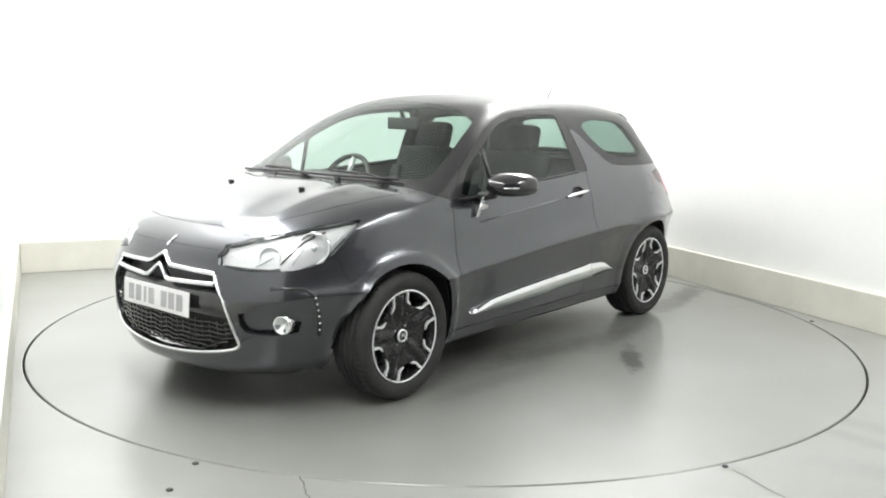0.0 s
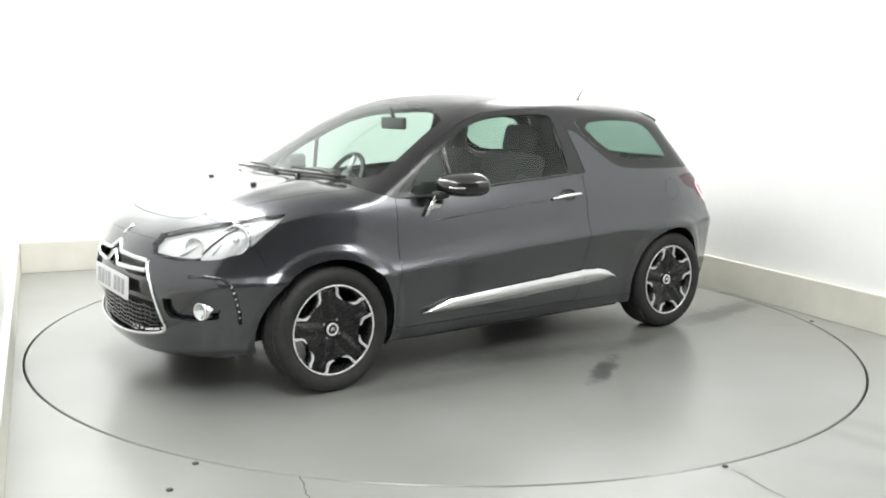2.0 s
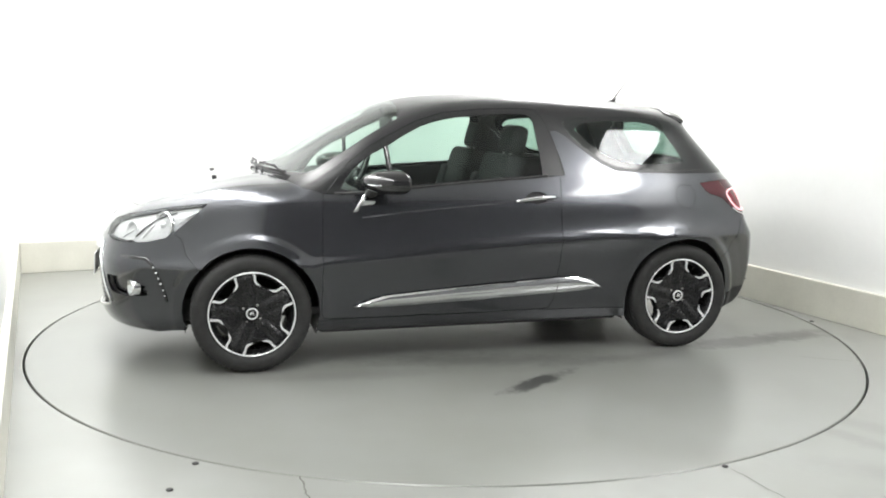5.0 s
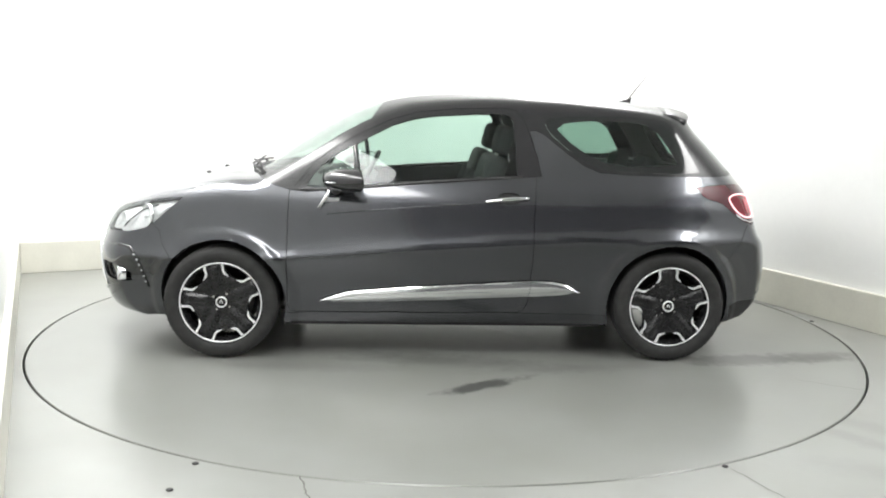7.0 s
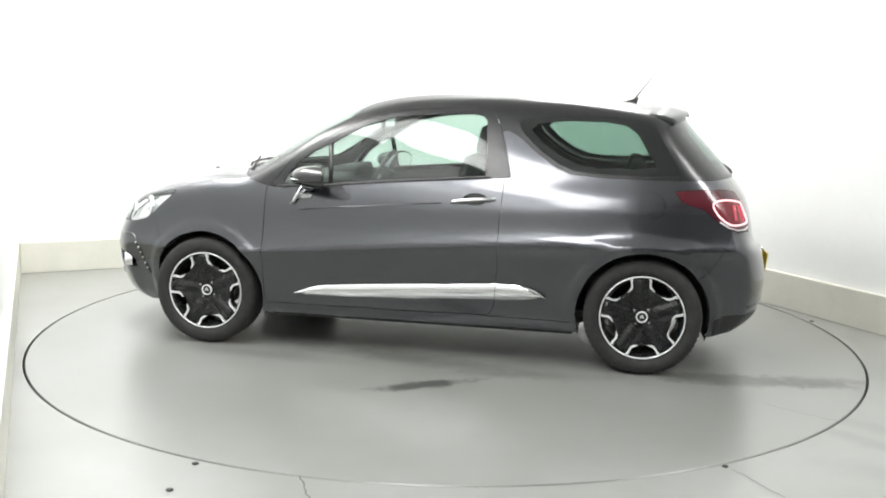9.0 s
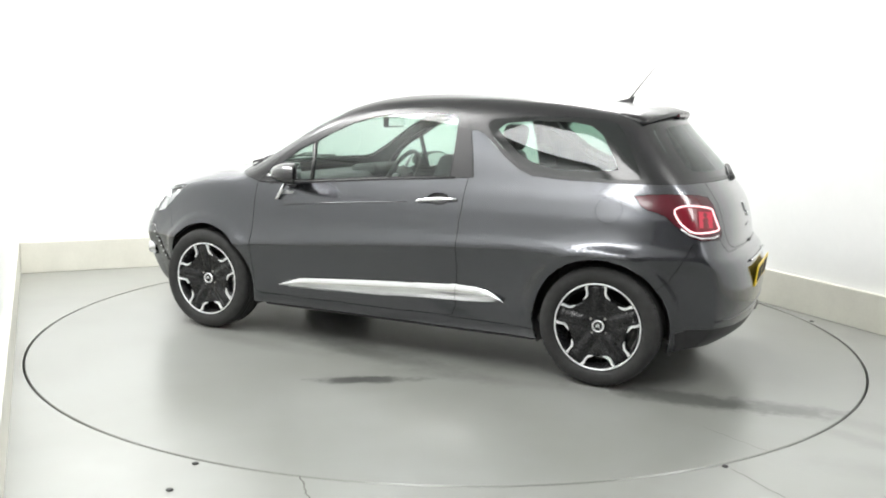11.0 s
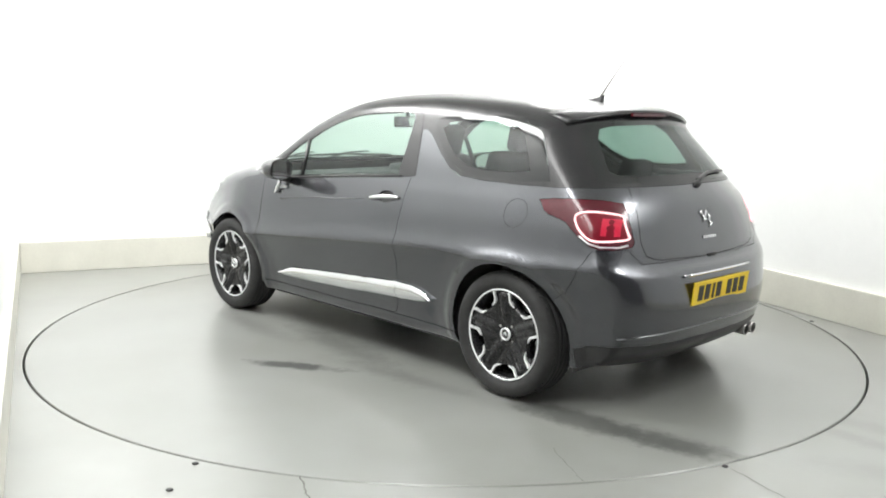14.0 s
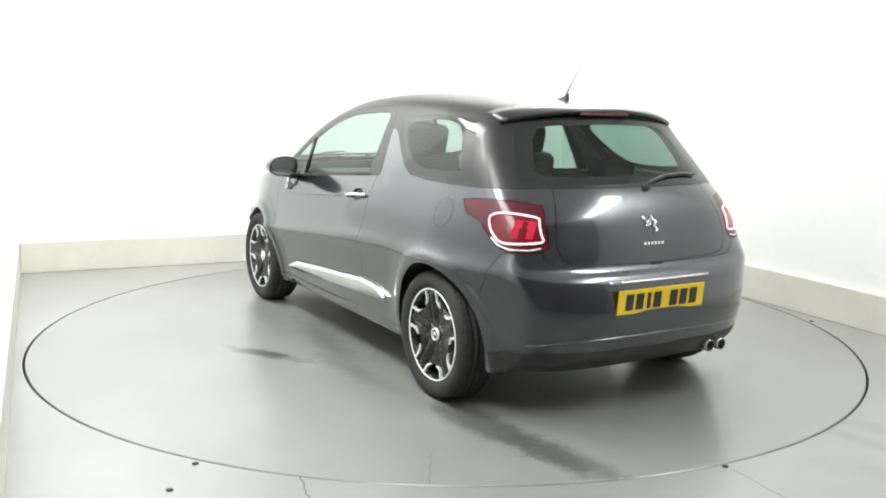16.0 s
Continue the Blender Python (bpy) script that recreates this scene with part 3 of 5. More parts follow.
def near_half():
    """The near half of the outer skin, cut and tagged by panel."""
    bm = bmesh.new()
    vs = [[bm.verts.new(a) for a in row] for row in skin()]
    for r0, r1 in zip(vs, vs[1:]):
        for j in range(len(r0) - 1):
            bm.faces.new((r0[j], r0[j + 1], r1[j + 1], r1[j]))
    bmesh.ops.recalc_face_normals(bm, faces=bm.faces)
    layer = bm.faces.layers.int.new("panel")
    flank = lambda c: c.y < -0.42
    mark(bm, layer, UPPER, "side", T_UPPER)
    mark(bm, layer, SCREEN, "top", T_SCREEN, lambda c: c.z > 0.98 and c.x < -0.3, (T_UPPER,))
    mark(bm, layer, DOOR_FRAME, "side", T_DFRAME, flank, (T_UPPER,))
    mark(bm, layer, VENT_GLASS, "side", T_VENT, flank, (T_UPPER, T_DFRAME))
    mark(bm, layer, DOOR_GLASS, "side", T_DGLASS, flank, (T_UPPER, T_DFRAME))
    mark(bm, layer, QUARTER_GLASS, "side", T_QEDGE, flank, (T_UPPER,))
    mark(bm, layer, QUARTER_CLEAR, "side", T_QGLASS, flank, (T_QEDGE,))
    mark(bm, layer, REAR_GLASS, "end", T_REDGE, lambda c: c.x > 1.30, (T_UPPER,))
    mark(bm, layer, REAR_CLEAR, "end", T_RGLASS, lambda c: c.x > 1.30, (T_REDGE,))
    mark(bm, layer, FRONT_BUMPER, "side", T_FBUMP, lambda c: c.x < -1.3, (T_BODY,))
    mark(bm, layer, REAR_BUMPER, "side", T_RBUMP, lambda c: c.x > 1.3, (T_BODY,))
    mark(bm, layer, DIFFUSER, "side", T_DIFF, lambda c: c.x > 1.3, (T_RBUMP,))
    mark(bm, layer, DOOR, "side", T_DOOR, flank, (T_BODY,))
    mark(bm, layer, SILL, "side", T_SILL, flank, (T_BODY,))
    mark(bm, layer, HOOD, "top", T_HOOD, lambda c: c.z > 0.75 and c.x < -0.9, (T_BODY,))
    mark(bm, layer, HEADLAMP, "side", T_HEAD, lambda c: c.x < -1.3 and c.y < -0.25, (T_BODY, T_FBUMP, T_HOOD))
    mark(bm, layer, TAIL_LAMP, "side", T_TAIL, lambda c: c.x > 1.2 and c.y < -0.3, (T_BODY, T_RBUMP))
    mark(bm, layer, GATE, "end", T_GATE, lambda c: c.x > 1.5, (T_BODY, T_RBUMP))
    mark(bm, layer, GRILLE, "end", T_GRILLE, lambda c: c.x < -1.7, (T_FBUMP, T_BODY))
    mark(bm, layer, FOG, "end", T_FOG, lambda c: c.x < -1.6, (T_FBUMP,))
    mark(bm, layer, circle2(1.255, 0.896, 0.066, 24), "side", T_CAP, flank, (T_BODY,))
    mark(bm, layer, LED, "side", T_LED, lambda c: c.x > 1.2 and c.y < -0.3, (T_TAIL,))
    mark(bm, layer, STRIP, "side", T_STRIP, flank, (T_DOOR,))
    mark(bm, layer, STRIP, "side", T_STRIP_END, flank, (T_BODY,))
    mark(bm, layer, SCOOP, "side", T_SCOOP, flank, (T_DOOR,))
    for cx in (-AXLE, AXLE):
        mark(bm, layer, circle2(cx, HUB_Z, ARCH_R), "side", T_ARCH, flank)
    bmesh.ops.remove_doubles(bm, verts=bm.verts, dist=0.0042)
    bmesh.ops.dissolve_degenerate(bm, edges=bm.edges, dist=0.0006)
    bmesh.ops.triangulate(bm, faces=[f for f in bm.faces if len(f.verts) > 4])
    bm.normal_update()
    return bm, layer


HALF, LAYER = near_half()


def panel(tags, gap=0.0, lip=0.0, mirror="", lift=0.0):
    """The skin with these tags as a mesh of its own: its rim drawn back by gap and turned inwards by lip. mirror: 'far' for the far side, 'both' for both halves."""
    me = bpy.data.meshes.new("tmp")
    HALF.to_mesh(me)
    bm = bmesh.new()
    bm.from_mesh(me)
    bpy.data.meshes.remove(me)
    lay = bm.faces.layers.int["panel"]
    bmesh.ops.delete(bm, geom=[f for f in bm.faces if f[lay] not in tags], context="FACES")
    bm.normal_update()
    if lift:
        for v, n in [(v, v.normal.copy()) for v in bm.verts]:
            v.co += n * lift
    rim = [e for e in bm.edges if e.is_boundary and not all(abs(v.co.y) < 1e-4 for v in e.verts)]
    if gap:
        moves = {}
        for e in rim:
            d = e.link_faces[0].calc_center_median() - (e.verts[0].co + e.verts[1].co) / 2
            along = (e.verts[1].co - e.verts[0].co).normalized()
            d = d - along * d.dot(along)
            for v in e.verts:
                moves.setdefault(v, []).append(d.normalized())
        was, home = {f: f.normal.copy() for f in bm.faces}, {v: v.co.copy() for v in moves}
        for v, ds in moves.items():
            m = sum(ds, Vector()) / len(ds)
            step = m * (gap / max(m.length, 0.5))
            if abs(v.co.y) < 1e-4:
                step.y = 0
            v.co += step
        for _ in range(3):                         # where a sliver would turn over, leave it as it was
            bm.normal_update()
            for f in bm.faces:
                if f.normal.dot(was[f]) < 0.5:
                    for v in f.verts:
                        if v in home:
                            v.co = home[v]
    if lip:
        normals = {v: v.normal.copy() for e in rim for v in e.verts}
        ret = bmesh.ops.extrude_edge_only(bm, edges=rim)
        newv = [g for g in ret["geom"] if isinstance(g, bmesh.types.BMVert)]
        kd = {tuple(round(c, 6) for c in v.co): n for v, n in normals.items()}
        for v in newv:
            n = kd.get(tuple(round(c, 6) for c in v.co), Vector((0, -1, 0)))
            step = n * lip
            if abs(v.co.y) < 1e-4:
                step.y = 0
            v.co -= step
        for e in rim:
            if e.is_valid:
                e.smooth = False
    if mirror:
        other = bm.copy()
        for v in other.verts:
            v.co.y = -v.co.y
        bmesh.ops.reverse_faces(other, faces=other.faces)
        if mirror == "far":
            bm.free()
            return other
        merge(bm, other)
        seam = [v for v in bm.verts if abs(v.co.y) < 1e-4]
        bmesh.ops.remove_doubles(bm, verts=seam, dist=2e-4)
    return bm


GAP, LIP = 0.0022, 0.016


def cut_off(bm, lo, hi):
    """Keeps what lies between two stations along the car."""
    bmesh.ops.delete(bm, geom=[f for f in bm.faces if not lo < f.calc_center_median().x < hi], context="FACES")
    return bm


for side_ in ("", "far"):
    part("front_wing", cut_off(panel((T_BODY,), 0.0010, 0.020, side_), -9, -0.2), M_PAINT, car)
    part("rear_quarter", cut_off(panel((T_BODY,), 0.0010, 0.020, side_), -0.2, 9), M_PAINT, car)
part("roof", panel((T_UPPER,), 0.0008, 0.012, "both"), M_ROOF, car, "gloss black roof and pillars")
windscreen = part("windscreen", panel((T_SCREEN,), 0.0, 0.0, "both"), M_SCREEN, car, "clear curved windscreen")
hood = part("hood", panel((T_HOOD,), GAP, LIP, "both"), M_PAINT, car)
front_bumper = part("front_bumper", panel((T_FBUMP,), 0.0003, LIP, "both"), M_PAINT, car)
rear_bumper = part("rear_bumper", panel((T_RBUMP,), 0.0015, LIP, "both"), M_PAINT, car)
part("diffuser", panel((T_DIFF,), 0.001, LIP, "both"), M_BLACK, rear_bumper, "matt black lower bumper panel")
tailgate = part("tailgate", panel((T_GATE,), GAP, LIP, "both"), M_PAINT, car)
part("rear_window", panel((T_RGLASS,), 0.0, 0.0, "both"), M_REARGLASS, tailgate, "dark green tinted rear window")
part("rear_window_border", panel((T_REDGE,), 0.0, 0.0, "both"), M_FRIT, tailgate, "black printed border of the rear window")
doors = []
for side_ in ("", "far"):
    d_ = part("door", panel((T_DOOR,), GAP, LIP, side_), M_PAINT, car)
    doors.append(d_)
    part("window_frame", panel((T_DFRAME,), 0.0015, 0.012, side_), M_ROOF, d_, "gloss black window frame")
    part("window", panel((T_DGLASS,), 0, 0, side_), M_GLASS, d_, "green tinted door window")
    part("vent_window", panel((T_VENT,), 0, 0, side_), M_GLASS, d_, "small fixed front window")
    part("quarter_window", panel((T_QGLASS,), 0, 0, side_), M_PRIVACY, car, "green tinted rear side window")
    part("quarter_window_border", panel((T_QEDGE,), 0, 0, side_), M_FRIT, car, "black printed border of the side window")
    part("sill", panel((T_SILL,), GAP, LIP, side_), M_PAINT, car)
part("fuel_flap", panel((T_CAP,), 0.0008, 0.01, ""), M_PAINT, car, "round fuel filler flap")
for name_ in ("windscreen", "rear_window", "window", "vent_window", "quarter_window"):
    for o_ in bpy.data.objects:
        if o_.name.split(".")[0] == name_:
            o_.visible_shadow = False


def half_ring(cx, s):
    """A wheel housing: an arched liner with its inner wall."""
    bm = bmesh.new()
    n, rows = 26, []
    for k in range(n + 1):
        a = radians(-22) + radians(224) * k / n
        c, z = cx + (ARCH_R + 0.012) * math.cos(a), HUB_Z + (ARCH_R + 0.012) * math.sin(a)
        rows.append([bm.verts.new((c, s * y, z)) for y in (half_width(c, max(z, 0.2)) - 0.022, 0.45)] + [bm.verts.new((cx, s * 0.45, HUB_Z))])
    for a, b in zip(rows, rows[1:]):
        bm.faces.new((a[0], a[1], b[1], b[0]))
        bm.faces.new((a[1], a[2], b[2], b[1]))
    bmesh.ops.remove_doubles(bm, verts=bm.verts, dist=1e-5)
    bmesh.ops.recalc_face_normals(bm, faces=bm.faces)
    return bm


for cx_ in (-AXLE, AXLE):
    for s_ in (-1, 1):
        part("wheel_housing", half_ring(cx_, s_), M_BLACK, car, "black wheel arch liner")
ALL_PAINT = (T_BODY, T_DOOR, T_SILL, T_HOOD, T_FBUMP, T_RBUMP, T_GATE, T_DIFF, T_TAIL, T_LED, T_STRIP, T_STRIP_END, T_SCOOP, T_CAP)
part("inner_structure", panel(ALL_PAINT, 0, 0, "both", -0.026), M_BLACK, car, "black inner body structure")
under = box_bm(1.75, 1.42, 0.10, Matrix.Translation((0, 0, 0.165)), 0.02)
box_bm(0.55, 0.92, 0.14, Matrix.Translation((-1.45, 0, 0.20)), 0.02, 2, under)
box_bm(0.80, 0.86, 0.12, Matrix.Translation((1.35, 0, 0.22)), 0.02, 2, under)
part("underbody", under, M_BLACK, car, "black underbody")

# ---------------------------------------------------------------- wheels
RIM_R = 0.2185


def window_depth(a):
    """Where the wheel's face ends at this angle: short U-shaped openings between five broad spokes."""
    best = 99
    for k in range(5):
        d = (a - radians(64 + 72 * k) + math.pi) % (2 * math.pi) - math.pi
        best = min(best, abs(d))
    half = radians(20.5)
    if best >= half:
        return RIM_R - 0.010
    t = best / half
    return lerp_table(t, [(0.0, 0.147), (0.36, 0.148), (0.43, 0.152), (0.62, 0.160), (0.82, 0.167), (0.92, 0.176), (0.97, 0.190), (1.0, RIM_R - 0.010)])


def wheel_face():
    bm = bmesh.new()
    n, cols = 360, []
    for k in range(n):
        a = 2 * math.pi * k / n
        re = window_depth(a)
        col = []
        for i in range(9):
            r = 0.030 + (re - 0.030) * i / 8
            near = min(abs((a - radians(100 + 72 * q) + math.pi) % (2 * math.pi) - math.pi) for q in range(5))
            ridge = 0.010 * math.exp(-(near * r / 0.020) ** 2) - 0.006 * math.exp(-((near * r - 0.034) / 0.012) ** 2)
            y = -0.012 - 0.022 * (r / RIM_R) ** 2 + 0.012 * math.exp(-(r / 0.05) ** 2) - ridge * min(1, max(0, (r - 0.05) / 0.03)) * (1 if r < 0.19 else 0.4)
            col.append(bm.verts.new((r * math.cos(a), y, r * math.sin(a))))
        col.append(bm.verts.new((re * math.cos(a), 0.03, re * math.sin(a))))
        cols.append(col)
    for k in range(n):
        a, b = cols[k], cols[(k + 1) % n]
        for i in range(9):
            bm.faces.new((a[i], b[i], b[i + 1], a[i + 1]))
    bmesh.ops.recalc_face_normals(bm, faces=bm.faces)
    return bm


def hook_bars(k, s):
    """The bright machined edge along one side of an opening."""
    pts = []
    for i in range(11):
        t = (1.05, 1.02, 0.995, 0.975, 0.95, 0.92, 0.86, 0.78, 0.66, 0.54, 0.43)[i]
        ang = radians(64 + 72 * k) + s * radians(20.5) * min(t, 1.03)
        r = min(window_depth(ang), RIM_R - 0.012)
        if i == 0:
            r = RIM_R - 0.006
        pts.append((r, ang))
    bm = bmesh.new()
    rows = []
    xy = [(r * math.cos(a), r * math.sin(a)) for r, a in pts]
    mid = radians(64 + 72 * k)
    for i, (x, z) in enumerate(xy):
        x0, z0 = xy[max(i - 1, 0)]
        x1, z1 = xy[min(i + 1, 10)]
        tx, tz = x1 - x0, z1 - z0
        ln = math.hypot(tx, tz) or 1
        nx, nz = -tz / ln, tx / ln
        cx, cz = 0.19 * math.cos(mid), 0.19 * math.sin(mid)
        if nx * (cx - x) + nz * (cz - z) > 0:
            nx, nz = -nx, -nz
        w = (0.0105 if i > 1 else 0.013) * (1 if i < 8 else (10.5 - i) / 3.0)
        r = math.hypot(x, z)
        y = -0.0165 - 0.022 * (r / RIM_R) ** 2 - 0.003
        rows.append([bm.verts.new((x, y, z)), bm.verts.new((x + nx * w, y, z + nz * w)), bm.verts.new((x + nx * w, y + 0.014, z + nz * w)), bm.verts.new((x, y + 0.014, z))])
    for a, b in zip(rows, rows[1:]):
        for i in range(4):
            bm.faces.new((a[i], a[(i + 1) % 4], b[(i + 1) % 4], b[i]))
    bm.faces.new(rows[0]), bm.faces.new(rows[-1][::-1])
    bmesh.ops.recalc_face_normals(bm, faces=bm.faces)
    return bm


def build_wheel():
    """A wheel about its axle, outer side towards -y."""
    base = new("wheel")
    tagged(base, "seventeen inch black alloy wheel with machined bright edges")
    prof = [(0.222, -0.080), (0.232, -0.094), (0.250, -0.103), (0.275, -0.106), (0.292, -0.098), (0.3025, -0.084), (0.3065, -0.060), (0.3075, -0.046), (0.301, -0.044), (0.301, -0.038),
            (0.308, -0.036), (0.308, -0.014), (0.301, -0.012), (0.301, -0.005), (0.308, -0.003), (0.308, 0.012), (0.301, 0.014), (0.301, 0.021), (0.308, 0.023), (0.308, 0.044), (0.301, 0.046),
            (0.301, 0.052), (0.3065, 0.060), (0.3025, 0.084), (0.292, 0.098), (0.275, 0.106), (0.250, 0.103), (0.232, 0.094), (0.222, 0.080)]
    part("tyre", lathe(prof, 96, "Y"), M_RUBBER, base, "black low-profile rubber tyre")
    tread = bmesh.new()
    for k in range(64):
        for s in (-1, 1):
            box_bm(0.004, 0.030, 0.006, Matrix.Rotation(2 * math.pi * (k + 0.25 * s) / 64, 4, "Y") @ Matrix.Translation((0, s * 0.066, 0.302)) @ Matrix.Rotation(s * 0.35, 4, "Z"), 0, 1, tread)
    tagged(part("tread", tread, M_RUBBER, base, "", False), kind="stuff")
    rim = part("rim", lathe([(RIM_R + 0.0045, -0.080), (RIM_R + 0.006, -0.086), (RIM_R + 0.003, -0.090), (RIM_R - 0.004, -0.088), (RIM_R - 0.010, -0.078), (0.200, -0.060), (0.190, -0.02), (0.188, 0.06),
                             (0.205, 0.09), (0.222, 0.095)], 96, "Y"), M_WHEELBLACK, base, "gloss black alloy rim")
    ring = lathe([(RIM_R + 0.0048, -0.0862), (RIM_R + 0.0045, -0.0915), (RIM_R - 0.0030, -0.0905), (RIM_R - 0.0048, -0.0840)], 96, "Y")
    part("bright_ring", ring, M_SILVER, base, "bright machined rim edge")
    face = wheel_face()
    bmesh.ops.translate(face, verts=face.verts, vec=(0, -0.052, 0))
    spokes = part("spokes", face, M_WHEELBLACK, base, "five broad gloss black spokes")
    for k in range(5):
        for s in (-1, 1):
            hb = hook_bars(k, s)
            bmesh.ops.translate(hb, verts=hb.verts, vec=(0, -0.052, 0))
            part("bright_edge", hb, M_SILVER, base, "bright machined spoke edge", False)
    cap = lathe([(0.0005, -0.072), (0.016, -0.072), (0.022, -0.071), (0.0235, -0.066), (0.030, -0.066), (0.033, -0.062), (0.034, -0.045)], 40, "Y")
    part("centre_cap", cap, M_GLOSSBLACK, base, "black centre cap")
    part("cap_ring", lathe([(0.0235, -0.066), (0.0245, -0.0735), (0.0305, -0.0735), (0.0315, -0.064)], 40, "Y"), M_SILVER, base, "silver centre cap ring")
    chev = tube([(-0.010, -0.0735, -0.006), (0, -0.0735, 0.004), (0.010, -0.0735, -0.006)], 0.0022, 6)
    merge(chev, tube([(-0.010, -0.0735, 0.002), (0, -0.0735, 0.012), (0.010, -0.0735, 0.002)], 0.0022, 6))
    part("cap_mark", chev, M_SILVER, base, "silver mark on the cap")
    for k in range(4):
        a = radians(45 + 90 * k + 12)
        nut = lathe([(0.0005, -0.062), (0.007, -0.062), (0.009, -0.058), (0.009, -0.040)], 6, "Y")
        bmesh.ops.translate(nut, verts=nut.verts, vec=(0.052 * math.cos(a), 0, 0.052 * math.sin(a)))
        part("wheel_bolt", nut, M_STEEL, base, "steel wheel bolt", False)
    part("brake_disc", lathe([(0.05, 0.006), (0.133, 0.006), (0.135, 0.016), (0.135, 0.024), (0.05, 0.024)], 48, "Y", True), M_STEEL, base, "worn steel brake disc")
    cal = prism([(0.075, -0.06), (0.15, -0.07), (0.165, 0.0), (0.15, 0.07), (0.075, 0.06)], 0.05, "Y", 0.006)
    bmesh.ops.translate(cal, verts=cal.verts, vec=(0, -0.01, 0))
    part("brake_caliper", cal, M_STEEL, base, "grey brake caliper")
    part("hub", lathe([(0.0005, -0.03), (0.05, -0.03), (0.06, 0.03), (0.06, 0.10), (0.0005, 0.10)], 32, "Y"), M_BLACK, base)
    return base


first = build_wheel()
first.parent = car
first.matrix_basis = Matrix.Translation((-AXLE, -0.727, HUB_Z))
for cx_, s_, turn_ in ((AXLE, -1, 6), (-AXLE, 1, 20), (AXLE, 1, 45)):
    m_ = Matrix.Translation((cx_, s_ * 0.727, HUB_Z)) @ (Matrix.Rotation(math.pi, 4, "Z") if s_ > 0 else Matrix.Identity(4)) @ Matrix.Rotation(radians(turn_), 4, "Y")
    copy_thing(first, m_)

# ---------------------------------------------------------------- car details
from mathutils.bvhtree import BVHTree

TREE = BVHTree.FromBMesh(HALF)
WAYS = {"side": Vector((0, 1, 0)), "front": Vector((1, 0, 0)), "rear": Vector((-1, 0, 0)), "top": Vector((0, 0, -1))}


def on_skin(a, b, face, lift=0.0):
    """The point of the outer skin met square to a face: side (x, z), front and rear (y, z), top (x, y). Far-side points are mirrored."""
    way = WAYS[face]
    far = 1.0
    if face == "side":
        start = Vector((a, -3, b))
    elif face == "top":
        far = -1.0 if b > 0 else 1.0
        start = Vector((a, -max(abs(b), 1e-3), 3))
    else:
        far = -1.0 if a > 0 else 1.0
        start = Vector((-3 if face == "front" else 3, -max(abs(a), 1e-3), b))
    p, n, _, _ = TREE.ray_cast(start, way)
    if p is None:
        p, n, _, _ = TREE.find_nearest(start + way * 2)
    if n.dot(way) > 0:
        n = -n
    p = p + n * lift
    return Vector((p.x, p.y * far, p.z)), Vector((n.x, n.y * far, n.z))


def far_copy(bm):
    other = bm.copy()
    for v in other.verts:
        v.co.y = -v.co.y
    bmesh.ops.reverse_faces(other, faces=other.faces)
    return other


def both(name, bm, mat, parents, label=""):
    """One part for each side of the car."""
    out = []
    for p, b in zip(parents, (bm.copy(), far_copy(bm))):
        out.append(part(name, b, mat, p, label))
    bm.free()
    return out


def skin_tube(path, face, r, lift, n=8, closed=False):
    return tube([on_skin(a, b, face, lift)[0] for a, b in path], r, n, closed)


def aim(p, d):
    """A pose at p whose -y axis points along d."""
    return Matrix.Translation(p) @ (-Vector(d)).to_track_quat("Y", "Z").to_matrix().to_4x4()


TWO = (car, car)


# door trim, handles, mirrors
STRIP_TOP, STRIP_LOW = STRIP[:11] + [(0.728, 0.380)], [(-0.705, 0.324), (-0.62, 0.316)] + STRIP[:11:-1][:-1] + [(0.728, 0.380)]
STRIP_LOW = sorted(set(STRIP_LOW))


def bulged(bm):
    """Rounds a chrome strip: highest along its middle."""
    for v in bm.verts:
        hi, lo = lerp_table(v.co.x, STRIP_TOP), lerp_table(v.co.x, STRIP_LOW)
        if hi - lo > 0.004 and v.co.y < -half_width(v.co.x, v.co.z) - 0.006:
            t = max(0.0, min(1.0, (v.co.z - lo) / (hi - lo)))
            v.co.y -= 0.016 * (1 - (2 * t - 1) ** 2)
    return bm


def finer(bm):
    """Splits the strip lengthwise so that it can be rounded."""
    for k in range(1, 6):
        for (x0, z0), (x1, z1) in zip(STRIP_TOP, STRIP_TOP[1:]):
            l0, l1 = lerp_table(x0, STRIP_LOW), lerp_table(x1, STRIP_LOW)
            a, b = (x0, l0 + (z0 - l0) * k / 6), (x1, l1 + (z1 - l1) * k / 6)
            pick = [f for f in bm.faces if x0 - 1e-5 <= f.calc_center_median().x <= x1 + 1e-5]
            geom = set(pick)
            for f in pick:
                geom.update(f.edges), geom.update(f.verts)
            nrm = Vector((b[1] - a[1], 0, a[0] - b[0]))
            if pick and nrm.length > 1e-6:
                bmesh.ops.bisect_plane(bm, geom=list(geom), dist=1e-4, plane_co=(a[0], 0, a[1]), plane_no=nrm.normalized())
    bmesh.ops.triangulate(bm, faces=[f for f in bm.faces if len(f.verts) > 4])
    return bm


